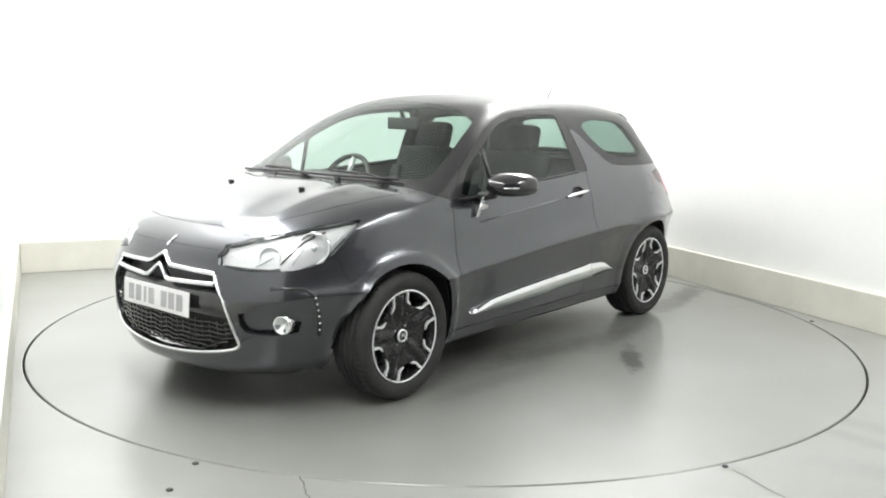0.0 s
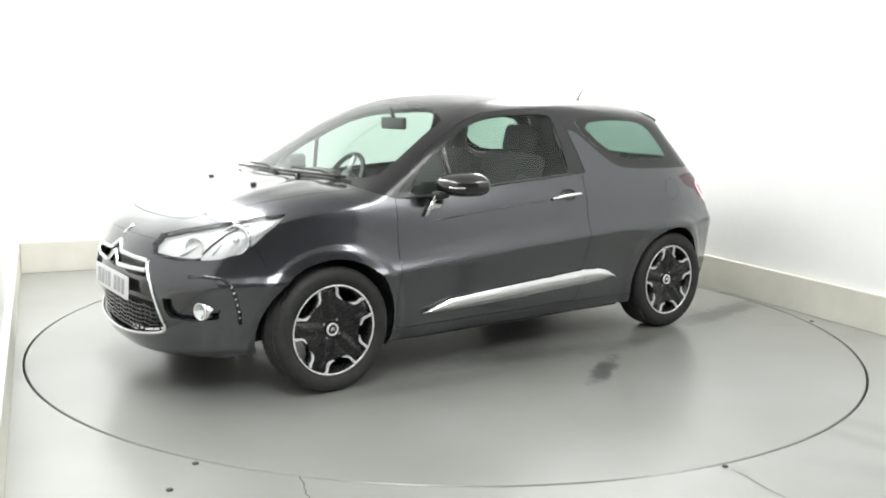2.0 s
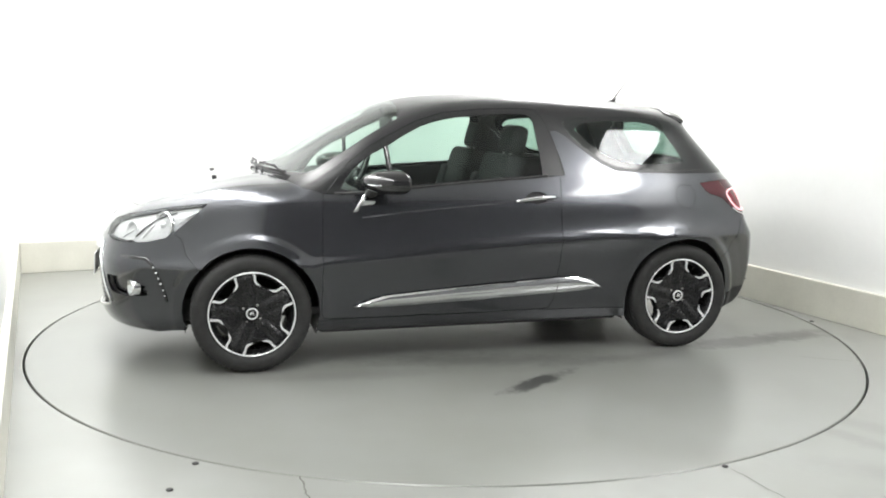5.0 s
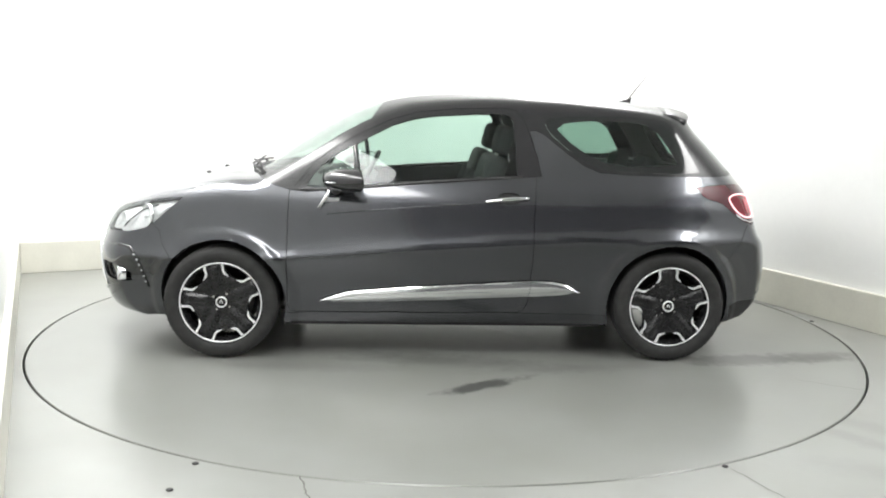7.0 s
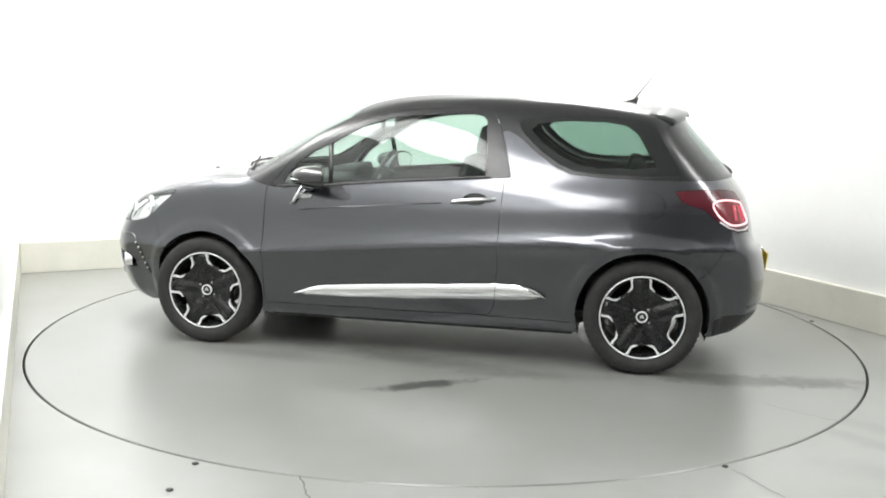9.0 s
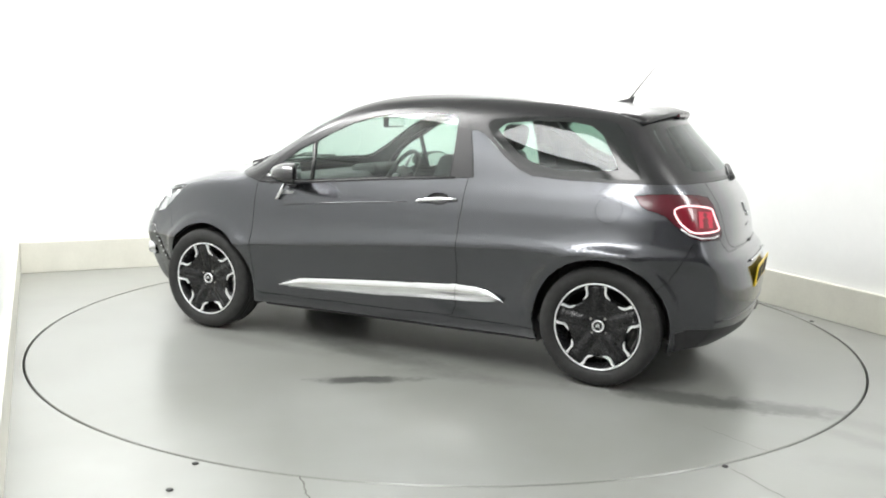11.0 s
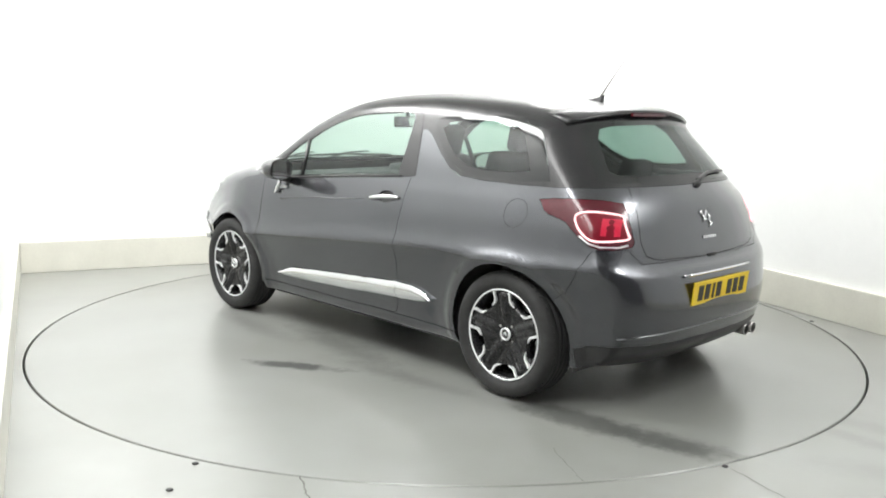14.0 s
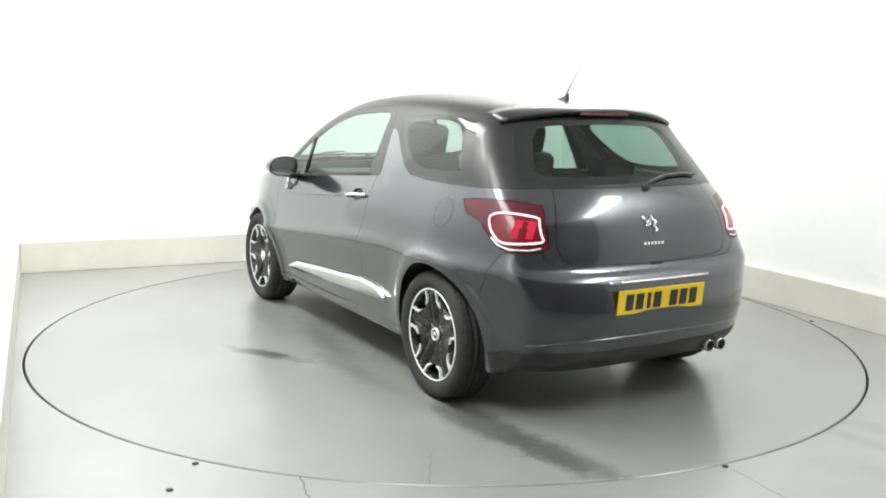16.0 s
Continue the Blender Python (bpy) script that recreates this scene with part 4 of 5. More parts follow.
both("door_strip", bulged(finer(panel((T_STRIP,), 0.001, 0.016, "", 0.010))), M_CHROME, doors, "long bright chrome strip low on the door")
both("side_strip", bulged(finer(panel((T_STRIP_END,), 0.001, 0.016, "", 0.010))), M_CHROME, TWO, "pointed chrome strip end")
both("handle_recess", panel((T_SCOOP,), 0, 0, "", -0.014), M_BLACK, doors, "dark recess behind the handle")
bar = bmesh.new()
rows_ = []
for i_ in range(13):
    t_ = i_ / 12
    x_, z_ = 0.195 + 0.240 * t_, 0.874 + 0.022 * t_
    p_, n_ = on_skin(x_, z_, "side", 0.004 + 0.024 * math.sin(math.pi * min(max(t_, 0.02), 0.98)) ** 0.6)
    h_ = 0.0045 + 0.0065 * math.sin(math.pi * (0.08 + 0.84 * t_)) ** 0.7
    rows_.append([bar.verts.new(p_ + Vector((0, dy, dz * h_))) for dy, dz in ((0, -1), (-0.006, -0.7), (-0.008, 0), (-0.006, 0.7), (0, 1), (0.008, 0.6), (0.008, -0.6))])
for a_, b_ in zip(rows_, rows_[1:]):
    for k_ in range(7):
        bar.faces.new((a_[k_], a_[(k_ + 1) % 7], b_[(k_ + 1) % 7], b_[k_]))
bar.faces.new(rows_[0]), bar.faces.new(rows_[-1][::-1])
bmesh.ops.recalc_face_normals(bar, faces=bar.faces)
both("handle", bar, M_CHROME, doors, "chrome door handle")
both("waist_trim", skin_tube([(-0.80, 0.924), (-0.60, 0.932), (-0.44, 0.945), (-0.12, 0.973), (0.15, 0.992), (0.40, 1.009)], "side", 0.006, 0.002), M_BLACK, doors, "black rubber window seal")
both("window_post", skin_tube([(-0.492, 0.952), (-0.500, 1.06), (-0.512, 1.168)], "side", 0.011, 0.001), M_GLOSSBLACK, doors, "black window divider")
both("flank_crease", skin_tube([(-0.66, 0.800), (-0.40, 0.826), (-0.10, 0.850), (0.14, 0.868)], "side", 0.0035, 0.0), M_PAINT, doors)


def mirror_shell():
    """The rounded housing, blunt to the front and cut flat to the rear."""
    bm = bmesh.new()
    n, rings = 28, []
    for i in range(15):
        t = i / 14
        x = -0.672 + 0.178 * t
        s = (1 - (1 - t) ** 2.6) ** 0.5
        cy, cz = -0.912 + 0.006 * t, 0.990
        ring = []
        for k in range(n):
            a = 2 * math.pi * k / n
            c, q = math.cos(a), math.sin(a)
            yy = math.copysign(abs(c) ** 0.72, c) * 0.108 * s
            zz = math.copysign(abs(q) ** 0.80, q) * (0.068 if q > 0 else 0.060) * s * (1 - 0.16 * (c < 0) * abs(c))
            ring.append(bm.verts.new((x - 0.042 * (yy / 0.1), cy + yy, cz + zz)))
        rings.append(ring)
    for a, b in zip(rings, rings[1:]):
        for k in range(n):
            bm.faces.new((a[k], a[(k + 1) % n], b[(k + 1) % n], b[k]))
    last = rings[-1]
    inner = [bm.verts.new(v.co + (Vector((-0.49, -0.906, 0.993)) - v.co) * 0.10 + Vector((-0.001, 0, 0))) for v in last]
    for k in range(n):
        bm.faces.new((last[k], last[(k + 1) % n], inner[(k + 1) % n], inner[k]))
    bm.faces.new(inner)
    bmesh.ops.remove_doubles(bm, verts=bm.verts, dist=1e-4)
    bmesh.ops.recalc_face_normals(bm, faces=bm.faces)
    return bm


housings = both("mirror", mirror_shell(), M_GLOSSBLACK, TWO, "gloss black door mirror housing")
g_ = bmesh.new()
ring_ = [g_.verts.new((-0.4905 - 0.040 * math.cos(2 * math.pi * k / 28), -0.906 + 0.094 * math.copysign(abs(math.cos(2 * math.pi * k / 28)) ** 0.72, math.cos(2 * math.pi * k / 28)),
                       0.992 + 0.054 * math.copysign(abs(math.sin(2 * math.pi * k / 28)) ** 0.8, math.sin(2 * math.pi * k / 28)))) for k in range(28)]
g_.faces.new(ring_)
both("mirror_glass", g_, M_MIRROR, housings, "silvered mirror glass")
both("mirror_arm", tube([(-0.615, -0.765, 0.925), (-0.61, -0.80, 0.932), (-0.60, -0.85, 0.948)], 0.026, 10), M_BLACK, housings, "black mirror arm")
both("mirror_indicator", tube([(-0.663, -0.955, 0.985), (-0.640, -0.985, 0.985), (-0.60, -1.0, 0.985)], 0.004, 6), M_CHROME, housings, "slim bright line on the mirror")
blade = prism([(-0.712, 0.832), (-0.690, 0.832), (-0.634, 0.928), (-0.648, 0.932)], 0.020, "Y", 0.003)
bmesh.ops.translate(blade, verts=blade.verts, vec=(0, -0.822, 0))
both("chrome_blade", blade, M_CHROME, doors, "small slanted chrome blade below the mirror")
plate_ = prism([(-0.672, 0.862), (-0.60, 0.868), (-0.59, 0.885), (-0.655, 0.89)], 0.006, "Y", 0.002)
bmesh.ops.translate(plate_, verts=plate_.verts, vec=(0, -0.803, 0))
both("door_badge", plate_, M_SATIN, doors, "small silver badge below the mirror")

# headlamps
lamps_ = both("headlamp", panel((T_HEAD,), 0.002, 0.0, "", -0.030), M_LAMPSILVER, TWO, "clear-lensed headlamp with bright silver reflector")
both("lens", panel((T_HEAD,), 0.003, 0.010), M_CLEAR, lamps_, "clear lens")
c_, n_ = on_skin(-1.672, 0.770, "side")
aim_dir = Vector((-0.80, -0.58, 0.12)).normalized()
bowl = lathe([(0.0005, 0.028), (0.030, 0.026), (0.056, 0.012), (0.066, -0.006), (0.071, -0.006), (0.072, 0.012)], 36, "Y")
bmesh.ops.transform(bowl, matrix=aim(c_ + n_ * -0.034, aim_dir), verts=bowl.verts)
both("reflector_bowl", bowl, M_CHROME, lamps_, "round chrome reflector")
bulb = lathe([(0.0005, -0.014), (0.012, -0.012), (0.018, 0.0), (0.018, 0.02)], 20, "Y")
bmesh.ops.transform(bulb, matrix=aim(c_ + n_ * -0.034, aim_dir), verts=bulb.verts)
both("bulb_cover", bulb, M_SATIN, lamps_, "silver bulb cover")
both("lamp_divider", tube([on_skin(x, z, "side", -0.024)[0] for x, z in ((-1.815, 0.700), (-1.77, 0.745), (-1.70, 0.800), (-1.60, 0.838))], 0.0035, 6), M_TRIM, lamps_, "dark dividing line")
c2_, n2_ = on_skin(-1.835, 0.735, "side")
bowl2 = lathe([(0.0005, 0.020), (0.022, 0.018), (0.038, 0.006), (0.043, -0.006), (0.047, -0.006), (0.048, 0.008)], 28, "Y")
bmesh.ops.transform(bowl2, matrix=aim(c2_ + n2_ * -0.030, aim_dir), verts=bowl2.verts)
both("indicator_bowl", bowl2, M_LAMPSILVER, lamps_, "small silver indicator reflector")
for x_, z0_, z1_ in ((-1.775, 0.700, 0.775), (-1.585, 0.770, 0.835), (-1.545, 0.800, 0.850), (-1.885, 0.690, 0.735)):
    both("reflector_fin", tube([on_skin(x_ + 0.02 * k, z0_ + (z1_ - z0_) * k / 3, "side", -0.026)[0] for k in range(4)], 0.0028, 6), M_SATIN, lamps_, "thin silver reflector fin")
both("lamp_lid", tube([on_skin(x, z, "side", -0.012)[0] for x, z in ((-1.945, 0.680), (-1.90, 0.673), (-1.85, 0.671), (-1.82, 0.676))], 0.009, 6), M_BLACK, lamps_, "black lower lamp edge")

# grille
grille = part("grille", panel((T_GRILLE,), 0, 0, "both", -0.055), M_BLACK, car, "black grille opening with chrome surround")
around = [(y, z) for y, z in GRILLE[3:] if y < 0]
around = around + [(0.0, 0.266)] + [(-y, z) for y, z in around[::-1]]
part("chrome_surround", tube([on_skin(y, z, "front", 0.002)[0] for y, z in spline(around, 3)], 0.0085, 8), M_CHROME, grille, "chrome grille surround")
for low, peak, dip, wide in ((0.642, 0.692, 0.650, 0.368), (0.600, 0.643, 0.590, 0.378)):
    path = [(-wide, low), (-0.24, (low + dip) / 2), (-0.095, dip), (-0.075, dip + 0.004), (-0.012, peak), (0.0, peak + 0.004), (0.012, peak), (0.075, dip + 0.004), (0.095, dip), (0.24, (low + dip) / 2), (wide, low)]
    bm_ = bmesh.new()
    rr_ = []
    for y_, z_ in path:
        p_, n_ = on_skin(y_, z_, "front", 0.004)
        rr_.append([bm_.verts.new(p_ + Vector((dx, 0, dz))) for dx, dz in ((0, -0.011), (-0.008, -0.006), (-0.008, 0.006), (0, 0.011), (0.02, 0.008), (0.02, -0.008))])
    for a_, b_ in zip(rr_, rr_[1:]):
        for k_ in range(6):
            bm_.faces.new((a_[k_], a_[(k_ + 1) % 6], b_[(k_ + 1) % 6], b_[k_]))
    bm_.faces.new(rr_[0]), bm_.faces.new(rr_[-1][::-1])
    bmesh.ops.recalc_face_normals(bm_, faces=bm_.faces)
    part("chevron_bar", bm_, M_CHROME, grille, "chrome chevron bar", False)
band = bmesh.new()
cols_ = []
for i_ in range(25):
    y_ = -0.435 + 0.87 * i_ / 24
    top_, low_ = 0.585 if abs(y_) < 0.39 else 0.55, 0.435 + 0.02 * math.cos(y_ * 3)
    cols_.append([band.verts.new(on_skin(y_, z_, "front", l_)[0]) for z_, l_ in ((top_, -0.040), (top_ - 0.008, -0.016), (low_ + 0.015, -0.012), (low_, -0.045))])
for a_, b_ in zip(cols_, cols_[1:]):
    for k_ in range(3):
        band.faces.new((a_[k_], a_[k_ + 1], b_[k_ + 1], b_[k_]))
bmesh.ops.recalc_face_normals(band, faces=band.faces)
part("bumper_bar", band, M_GLOSSBLACK, grille, "gloss black bar behind the number plate")
for i_ in range(7):
    z_ = 0.292 + 0.022 * i_
    w_ = 0.30 + 0.16 * min(1, i_ / 2.5)
    part("grille_slat", tube([on_skin(-w_ + 2 * w_ * k / 16, z_ + 0.006 * math.cos(9 * k), "front", -0.022)[0] for k in range(17)], 0.0048, 6), M_GLOSSBLACK, grille)
for i_ in range(21):
    y_ = -0.42 + 0.042 * i_
    part("grille_rib", tube([on_skin(y_, z_, "front", -0.026)[0] for z_ in (0.29 + 0.02 * (abs(y_) > 0.3), 0.36, 0.435)], 0.004, 5), M_GLOSSBLACK, grille)


def number_plate(name, mat, ink, x, y, z, tilt, face, label, parent):
    """A plate with its writing as plain bars."""
    bm = box_bm(0.52, 0.006, 0.112, Matrix.Translation((0, 0, -0.056)), 0.002)
    m = pose(x, y, z, tilt if face < 0 else -tilt, 0, -90 if face < 0 else 90)
    bmesh.ops.transform(bm, matrix=m, verts=bm.verts)
    pl = part(name, bm, mat, parent, label, False)
    for i, bx in enumerate((-0.195, -0.135, -0.080, -0.030, 0.070, 0.130, 0.192)):
        w = 0.020 if i == 2 else 0.044
        b = box_bm(w, 0.002, 0.074, Matrix.Translation((bx, -0.0042, -0.037)))
        bmesh.ops.transform(b, matrix=m, verts=b.verts)
        part("plate_mark", b, ink, pl, "plain dark bar", False)
    return pl


number_plate("front_number_plate", M_WHITEPLATE, M_PALEINK, -2.036, 0, 0.498, -3, -1, "white front number plate", car)
number_plate("rear_number_plate", M_YELLOWPLATE, M_INK, 1.9165, -0.012, 0.545, -6, 1, "yellow rear number plate", car)
part("plate_garnish", tube([on_skin(-0.30 + 0.6 * k / 8, 0.628, "rear", 0.008)[0] for k in range(9)], 0.007, 8), M_CHROME, rear_bumper, "bright strip over the number plate")

# fog lamps and day lights
recess = both("fog_recess", panel((T_FOG,), 0, 0, "", -0.030), M_PAINT, TWO, "grey painted fog lamp recess")
fp_, fn_ = on_skin(-0.640, 0.436, "front")
fog = lathe([(0.0005, 0.012), (0.024, 0.006), (0.034, -0.012), (0.041, -0.014), (0.044, 0.0), (0.044, 0.03)], 28, "Y")
bmesh.ops.transform(fog, matrix=aim(fp_ + fn_ * -0.006, Vector((-0.93, -0.36, 0))), verts=fog.verts)
both("fog_lamp", fog, M_CHROME, recess, "round chrome fog lamp")
fl_ = lathe([(0.0005, -0.014), (0.02, -0.0135), (0.038, -0.010)], 24, "Y")
bmesh.ops.transform(fl_, matrix=aim(fp_ + fn_ * -0.004, Vector((-0.93, -0.36, 0))), verts=fl_.verts)
both("fog_lens", fl_, M_CLEAR, recess, "clear fog lamp lens")
slots = both("day_light", skin_tube([(-1.870, 0.597), (-1.80, 0.598), (-1.745, 0.592), (-1.715, 0.560), (-1.690, 0.500), (-1.668, 0.430), (-1.652, 0.365)], "side", 0.0095, -0.003), M_GLOSSBLACK, TWO, "black slot with day running lights")
for x_, z_ in ((-1.712, 0.553), (-1.700, 0.525), (-1.688, 0.495), (-1.678, 0.465), (-1.668, 0.432), (-1.660, 0.400)):
    q_, qn_ = on_skin(x_, z_, "side", 0.004)
    bead = lathe([(0.0005, -0.005), (0.004, -0.004), (0.0055, 0.002)], 10, "Y")
    bmesh.ops.transform(bead, matrix=aim(q_, qn_), verts=bead.verts)
    both("led_bead", bead, M_SATIN, slots, "small clear lamp bead")

# rear lamps
tails = both("tail_lamp", panel((T_TAIL,), 0.002, 0.012), M_TAILRED, TWO, "dark red wrap-round tail lamp with a lit ring")
both("red_light", panel((T_LED,), 0.001, 0.004, "", -0.004), M_REDLIGHT, tails, "glowing red light field")
core = bmesh.new()
cr_ = [[core.verts.new(on_skin(1.665 + 0.052 * i + 0.016 * (1 - j / 3), 0.828 + 0.075 * j / 3 - 0.006 * i, "side", -0.001)[0]) for j in range(4)] for i in range(2)]
for j_ in range(3):
    core.faces.new((cr_[0][j_], cr_[0][j_ + 1], cr_[1][j_ + 1], cr_[1][j_]))
both("lamp_core", core, M_REDCORE, tails, "bright red glowing lamp core")
both("light_ring", skin_tube(spline(LED, 3, True), "side", 0.0048, 0.002, 8, True), M_LED, tails, "glowing pale ring light")
both("reversing_light", skin_tube([(1.60, 0.822), (1.645, 0.793), (1.693, 0.778), (1.74, 0.776), (1.757, 0.784)], "side", 0.005, 0.0), M_SATIN, tails, "pale clear lower lamp edge")

# roof: antenna, spoiler
ant = new("antenna")
ant.parent = car
tagged(ant, "short black roof antenna on a fin-shaped foot")
az_ = on_skin(1.12, -0.002, "top")[0].z
foot = bmesh.new()
sec_ = []
for i_ in range(9):
    t_ = i_ / 8
    x_, h_, w_ = 1.065 + 0.095 * t_, 0.004 + 0.038 * t_ ** 1.4, 0.018 - 0.006 * t_
    zz_ = on_skin(x_, -0.002, "top")[0].z - 0.002
    sec_.append([foot.verts.new((x_ + (0.012 * t_ if k == 2 else 0), y, zz_ + z)) for k, (y, z) in enumerate(((-w_, 0), (-w_ * 0.5, h_ * 0.7), (0, h_), (w_ * 0.5, h_ * 0.7), (w_, 0)))])
for a_, b_ in zip(sec_, sec_[1:]):
    for k_ in range(4):
        foot.faces.new((a_[k_], a_[k_ + 1], b_[k_ + 1], b_[k_]))
foot.faces.new(sec_[0]), foot.faces.new(sec_[-1])
bmesh.ops.recalc_face_normals(foot, faces=foot.faces)
part("foot", foot, M_BLACK, ant)
part("rod", tube([(1.145, 0, az_ + 0.022), (1.20, 0, az_ + 0.095), (1.285, 0, az_ + 0.205)], 0.0045, 8, False, 0.0018), M_BLACK, ant)
wing = bmesh.new()
sec_ = []
for i_ in range(33):
    y_ = -0.53 + 1.06 * i_ / 32
    e_ = abs(y_) / 0.53
    x0_ = 1.27 - 0.05 * e_ ** 2
    zr_ = on_skin(x0_, -abs(y_), "top")[0].z
    x1_ = 1.455 - 0.100 * e_ ** 2.6
    z1_ = 1.378 - 0.055 * e_ ** 2.2
    sec_.append([wing.verts.new(p) for p in ((x0_, y_, zr_ + 0.001), ((x0_ + x1_) / 2, y_, (zr_ + z1_) / 2 + 0.012), (x1_ - 0.008, y_, z1_ + 0.008), (x1_, y_, z1_), (x1_ - 0.006, y_, z1_ - 0.014), (x1_ - 0.09, y_, z1_ - 0.022),
                                           (x0_ + 0.02, y_, zr_ - 0.03))])
for a_, b_ in zip(sec_, sec_[1:]):
    for k_ in range(7):
        wing.faces.new((a_[k_], a_[(k_ + 1) % 7], b_[(k_ + 1) % 7], b_[k_]))
wing.faces.new(sec_[0]), wing.faces.new(sec_[-1][::-1])
bmesh.ops.recalc_face_normals(wing, faces=wing.faces)
spoiler = part("spoiler", wing, M_ROOF, car, "gloss black roof spoiler")
part("brake_light", box_bm(0.012, 0.30, 0.016, Matrix.Translation((1.449, 0, 1.352)), 0.004), M_TAILRED, spoiler, "slim dark red high brake light", False)

# tailgate furniture
cross = [on_skin(y, z, "rear", 0.012)[0] for y, z in ((0.04, 1.030), (0.10, 1.052), (0.20, 1.070), (0.34, 1.074), (0.44, 1.068))]
wiper = part("rear_wiper", tube(cross, 0.011, 8, False, 0.006), M_BLACK, car, "black rear wiper")
hubw = lathe([(0.0005, -0.020), (0.013, -0.020), (0.018, -0.008), (0.020, 0.01)], 20, "Y")
hp_, hn_ = on_skin(0.045, 1.028, "rear")
bmesh.ops.transform(hubw, matrix=aim(hp_, hn_), verts=hubw.verts)
part("pivot", hubw, M_BLACK, wiper)
for pts_ in ([(-0.045, 0.905), (-0.022, 0.875), (0.012, 0.905), (-0.004, 0.868), (-0.03, 0.862)], [(0.006, 0.893), (0.034, 0.880), (0.016, 0.862), (0.036, 0.842), (0.020, 0.832)]):
    part("tailgate_emblem", tube([on_skin(y, z, "rear", 0.003)[0] for y, z in pts_], 0.0065, 6), M_CHROME, tailgate, "chrome emblem of crossed strokes")
for k_ in range(6):
    p0_, n0_ = on_skin(-0.045 + 0.021 * k_, 0.785, "rear", 0.002)
    part("name_mark", box_bm(0.004, 0.014, 0.014, Matrix.Translation(p0_ - Vector((0, 0, 0.007)))), M_CHROME, tailgate, "small plain chrome bar", False)
part("gate_latch", box_bm(0.02, 0.07, 0.014, Matrix.Translation(on_skin(0.02, 0.692, "rear", -0.004)[0]), 0.004), M_BLACK, tailgate, "black tailgate catch")
for y_ in (0.375, 0.450):
    ex = lathe([(0.025, -0.07), (0.029, -0.07), (0.030, -0.06), (0.029, 0.10), (0.024, 0.10)], 28, "Y")
    bmesh.ops.transform(ex, matrix=aim((1.80, y_, 0.268), (1, 0, -0.05)), verts=ex.verts)
    part("exhaust_tip", ex, M_STEEL, rear_bumper, "steel exhaust tip")
    part("exhaust_core", lathe([(0.0005, -0.03), (0.026, -0.03)], 20, "Y"), M_INK, rear_bumper).matrix_basis = aim((1.80, y_, 0.268), (1, 0, -0.05))
part("lower_crease", tube([on_skin(-0.66 + 1.32 * k / 14, 0.385 - 0.02 * abs(-1 + k / 7) ** 2, "rear", -0.001)[0] for k in range(15)], 0.007, 8), M_PAINT, rear_bumper)

# hood furniture
for y_ in (-0.272, 0.280):
    q_, qn_ = on_skin(-1.395, y_, "top", 0.004)
    part("washer_jet", box_bm(0.026, 0.022, 0.012, Matrix.Translation(q_ - Vector((0, 0, 0.004))), 0.004), M_BLACK, hood, "black washer jet", False)
part("hood_emblem", tube([on_skin(y, z, "front", 0.002)[0] for y, z in ((-0.010, 0.772), (0.0, 0.750), (0.010, 0.735), (-0.002, 0.728))], 0.006, 6), M_CHROME, hood, "small chrome emblem")
for path in ([(-1.130, 0.50), (-1.155, 0.30), (-1.165, 0.10), (-1.150, -0.08)], [(-1.160, 0.02), (-1.145, -0.20), (-1.10, -0.40), (-1.03, -0.58)]):
    w_ = part("wiper", tube([on_skin(x, y, "top", 0.024)[0] for x, y in path], 0.007, 8), M_BLACK, car, "black windscreen wiper")
    a0_, a1_ = on_skin(*path[-1], "top", 0.0)[0], on_skin(path[1][0] + 0.01, path[1][1], "top", 0.046)[0]
    part("wiper_arm", tube([a0_, (a0_ + a1_) / 2 + Vector((0.01, 0, 0.018)), a1_], 0.006, 8), M_BLACK, w_)
part("cowl", tube([on_skin(x, y, "top", -0.004)[0] for x, y in ((-1.02, -0.60), (-1.075, -0.40), (-1.12, -0.20), (-1.135, 0.0), (-1.12, 0.20), (-1.075, 0.40), (-1.02, 0.60))], 0.014, 8), M_BLACK, windscreen, "black plastic cowl")

# ---------------------------------------------------------------- cabin


def rounded(w, d, h, m, r=0.04):
    return box_bm(w, d, h, m, r, 3)


def build_seat(y):
    base = new("front_seat")
    base.parent = car
    base.matrix_basis = Matrix.Translation((0.0, y, 0.0))
    tagged(base, "charcoal cloth front seat with headrest")
    part("cushion", rounded(0.52, 0.50, 0.15, pose(-0.13, 0, 0.46, 0, -8, 0), 0.05), M_CLOTH, base)
    part("backrest", rounded(0.13, 0.48, 0.62, pose(0.10, 0, 0.52, 0, 18, 0), 0.055), M_CLOTH, base)
    for s in (-1, 1):
        part("bolster", rounded(0.17, 0.09, 0.44, pose(0.10, s * 0.20, 0.56, 0, 18, 0), 0.04), M_CLOTH, base)
        part("headrest_post", tube([(0.285, s * 0.06, 1.08), (0.305, s * 0.06, 1.15)], 0.006, 6), M_STEEL, base)
    part("headrest", rounded(0.10, 0.25, 0.17, pose(0.31, 0, 1.115, 0, 14, 0), 0.045), M_CLOTH, base)
    part("seat_base", box_bm(0.42, 0.40, 0.20, Matrix.Translation((-0.1, 0, 0.27)), 0.02), M_TRIM, base)


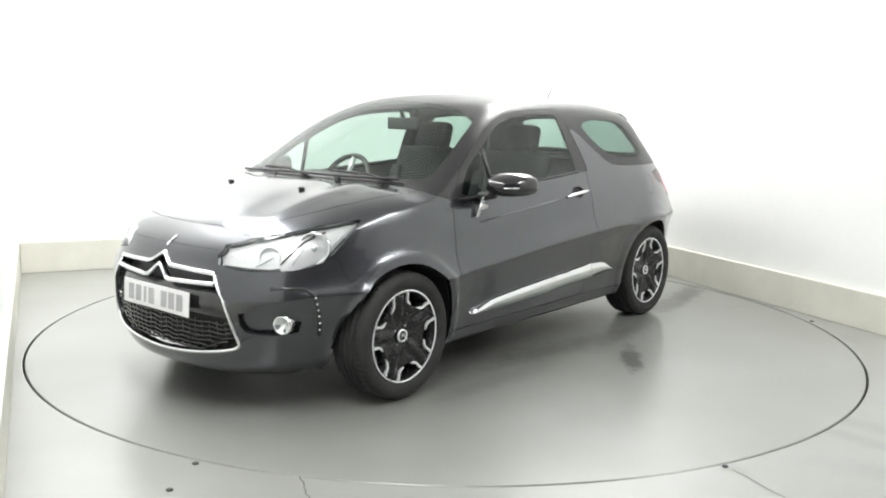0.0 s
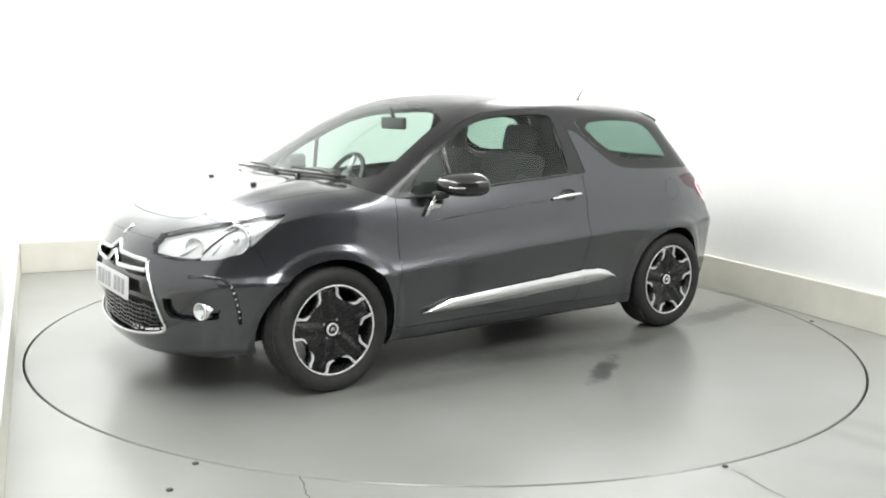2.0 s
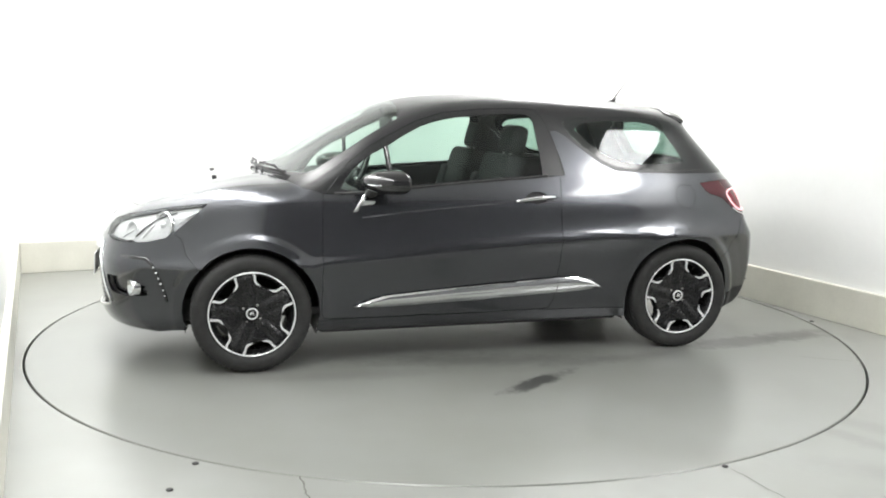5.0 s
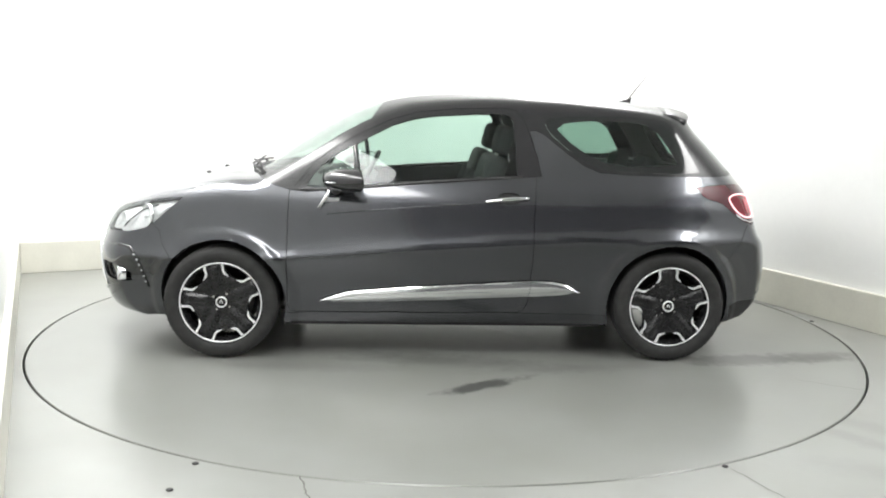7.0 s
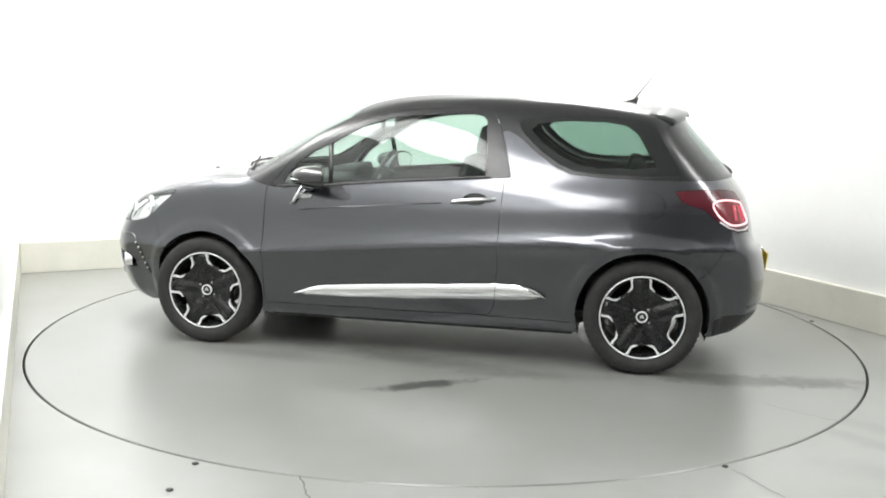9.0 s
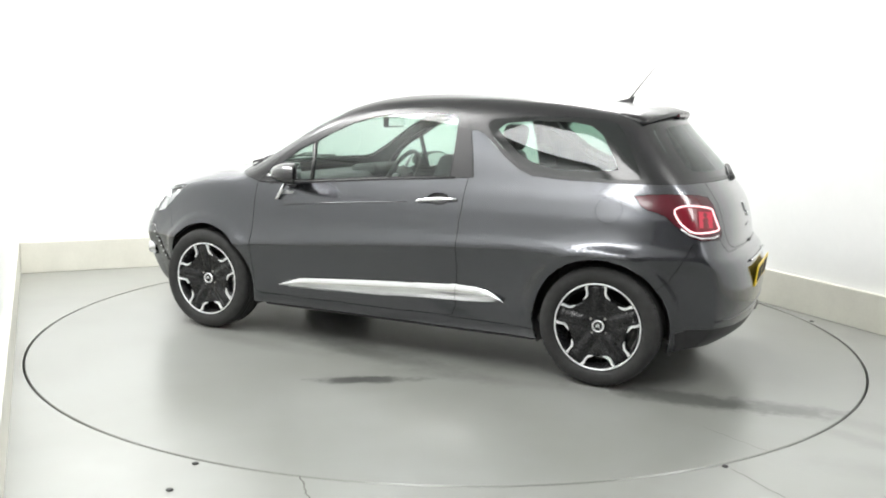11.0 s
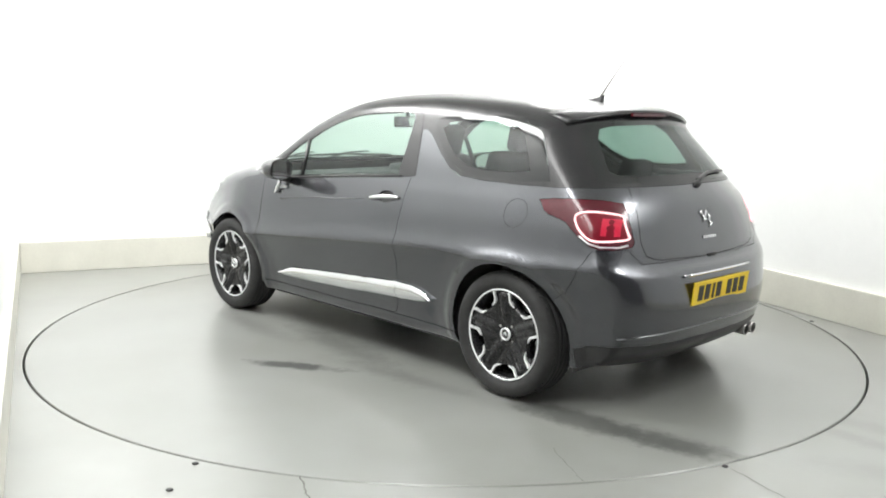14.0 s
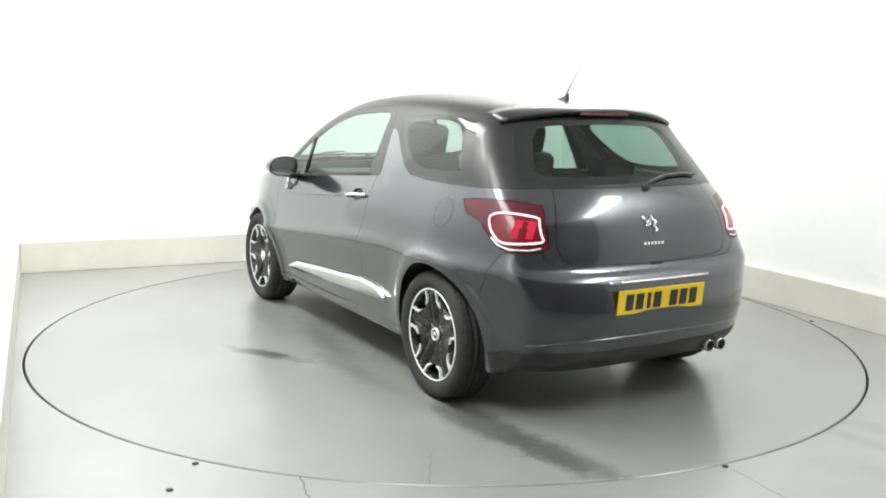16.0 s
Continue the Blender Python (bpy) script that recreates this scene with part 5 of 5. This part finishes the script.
for y_ in (-0.35, 0.35):
    build_seat(y_)
part("rear_bench", rounded(0.46, 1.10, 0.18, pose(0.72, 0, 0.42, 0, -8, 0), 0.05), M_CLOTH, car, "charcoal cloth rear bench")
part("rear_backrest", rounded(0.13, 1.14, 0.60, pose(0.98, 0, 0.46, 0, 20, 0), 0.05), M_CLOTH, car)
for y_ in (-0.32, 0.32):
    part("rear_headrest", rounded(0.09, 0.24, 0.13, pose(1.16, y_, 0.985, 0, 14, 0), 0.04), M_CLOTH, car)
part("parcel_shelf", box_bm(0.36, 1.06, 0.03, Matrix.Translation((1.38, 0, 0.94)), 0.01), M_TRIM, car, "dark parcel shelf")
dash = rounded(0.42, 1.34, 0.24, pose(-0.84, 0, 0.70, 0, 0, 0), 0.06)
part("dashboard", dash, M_TRIM, car, "dark grey dashboard")
part("instrument_hood", rounded(0.20, 0.34, 0.09, pose(-0.70, 0.36, 0.90, 0, -6, 0), 0.035), M_TRIM, car)
part("centre_console", box_bm(0.30, 0.24, 0.36, pose(-0.60, 0, 0.44, 0, -12, 0), 0.03), M_TRIM, car)
part("cabin_floor", box_bm(2.30, 1.36, 0.04, Matrix.Translation((0.0, 0, 0.262)), 0.01), M_TRIM, car)
sw = new("steering_wheel")
sw.parent = car
sw.matrix_basis = pose(-0.50, 0.36, 0.915, 0, -62, 0)
tagged(sw, "black three-spoke steering wheel on the far side")
part("wheel_rim", tube([(0.182 * math.cos(2 * math.pi * k / 36), 0.182 * math.sin(2 * math.pi * k / 36), 0) for k in range(36)], 0.016, 8, True), M_BLACK, sw)
part("boss", lathe([(0.0005, 0.03), (0.05, 0.028), (0.075, 0.01), (0.06, -0.06)], 24, "Z"), M_BLACK, sw)
for a_ in (0, 180, 270):
    part("spoke", tube([(0.05 * math.cos(radians(a_)), 0.05 * math.sin(radians(a_)), 0), (0.175 * math.cos(radians(a_)), 0.175 * math.sin(radians(a_)), 0)], 0.014, 6), M_SATIN, sw, "silver steering wheel spoke")
rv = part("rear_view_mirror", rounded(0.03, 0.24, 0.07, pose(-0.37, 0, 1.245, 0, 0, 0), 0.012), M_BLACK, car, "black rear-view mirror")
part("rear_view_glass", box_bm(0.003, 0.21, 0.052, pose(-0.353, 0, 1.254)), M_MIRROR, rv, "", False)
part("mirror_stalk", tube([(-0.37, 0, 1.31), (-0.40, 0, 1.37)], 0.012, 8), M_BLACK, rv)
part("headliner", panel((T_UPPER,), 0.006, 0.0, "both", -0.02), M_TRIM, car, "dark grey headliner and pillar trim")

# ---------------------------------------------------------------- floor details


def disc_thing(name, a, b, r, hgt, mat, label):
    bm = lathe([(0.0005, hgt), (r * 0.8, hgt), (r, hgt * 0.7), (r, 0.0)], 16, "Z")
    bmesh.ops.translate(bm, verts=bm.verts, vec=(a, b, 0))
    tagged(obj(name, bm, mat, None, label), category="bolt", group="floor bolts")


for x_, y_, r_ in ((-0.98, -2.54, 0.013), (-0.955, -2.30, 0.013), (1.115, -2.215, 0.012), (2.47, 0.30, 0.014)):
    disc_thing("floor_bolt", x_, y_, r_, 0.006, M_INK, "small dark bolt head in the concrete floor")


def joint(x0, y0, x1, y1, w, parent=None, name="floor_joint"):
    """A thin filled joint in the surface, slightly wavy."""
    bm = bmesh.new()
    a, b = Vector((x0, y0, 0.0015)), Vector((x1, y1, 0.0015))
    side = (b - a).cross(Vector((0, 0, 1))).normalized()
    rows = []
    for i in range(17):
        p = a.lerp(b, i / 16) + side * 0.006 * math.sin(i * 1.9) * math.sin(i * 0.7)
        ww = w * (0.7 + 0.5 * abs(math.sin(i * 2.3)))
        rows.append((bm.verts.new(p - side * ww / 2), bm.verts.new(p + side * ww / 2)))
    for r, s in zip(rows, rows[1:]):
        bm.faces.new((r[0], r[1], s[1], s[0]))
    bmesh.ops.recalc_face_normals(bm, faces=bm.faces)
    if parent:
        part(name, bm, M_JOINT, parent, "", False)
    else:
        obj(name, bm, M_JOINT, None, "thin dark joint line in the concrete floor", False, "structure", "floor")


M_JOINT = simple("filled_joint", (0.11, 0.11, 0.10), 0.7, vary=0.2)
joint(-0.535, -2.395, -0.40, -2.80, 0.006)
joint(1.13, -2.23, 1.36, -2.75, 0.004)
joint(2.075, -1.30, 1.79, -1.13, 0.0022, turntable, "deck_seam")


# ---------------------------------------------------------------- what moves
ANGLES = [(0.0, 50.6), (1.0, 43.95), (2.0, 36.9), (3.0, 29.95), (4.0, 23.0), (5.2, 14.9), (6.5, 6.3), (7.5, -0.42), (8.5, -7.32), (9.5, -14.3),
          (11.5, -28.2), (12.5, -35.15), (13.5, -42.05), (14.5, -48.85), (15.5, -55.65), (16.0, -59.05)]


def motions():
    """The deck turns steadily and carries the car round with it."""
    walk(turntable, [(t, pose(0, 0, 0, 0, 0, a)) for t, a in ANGLES])
    on_deck = Matrix.Translation((-0.033, 0.02, 0))
    walk(car, [(t, pose(0, 0, 0, 0, 0, a) @ on_deck) for t, a in ANGLES])


motions()
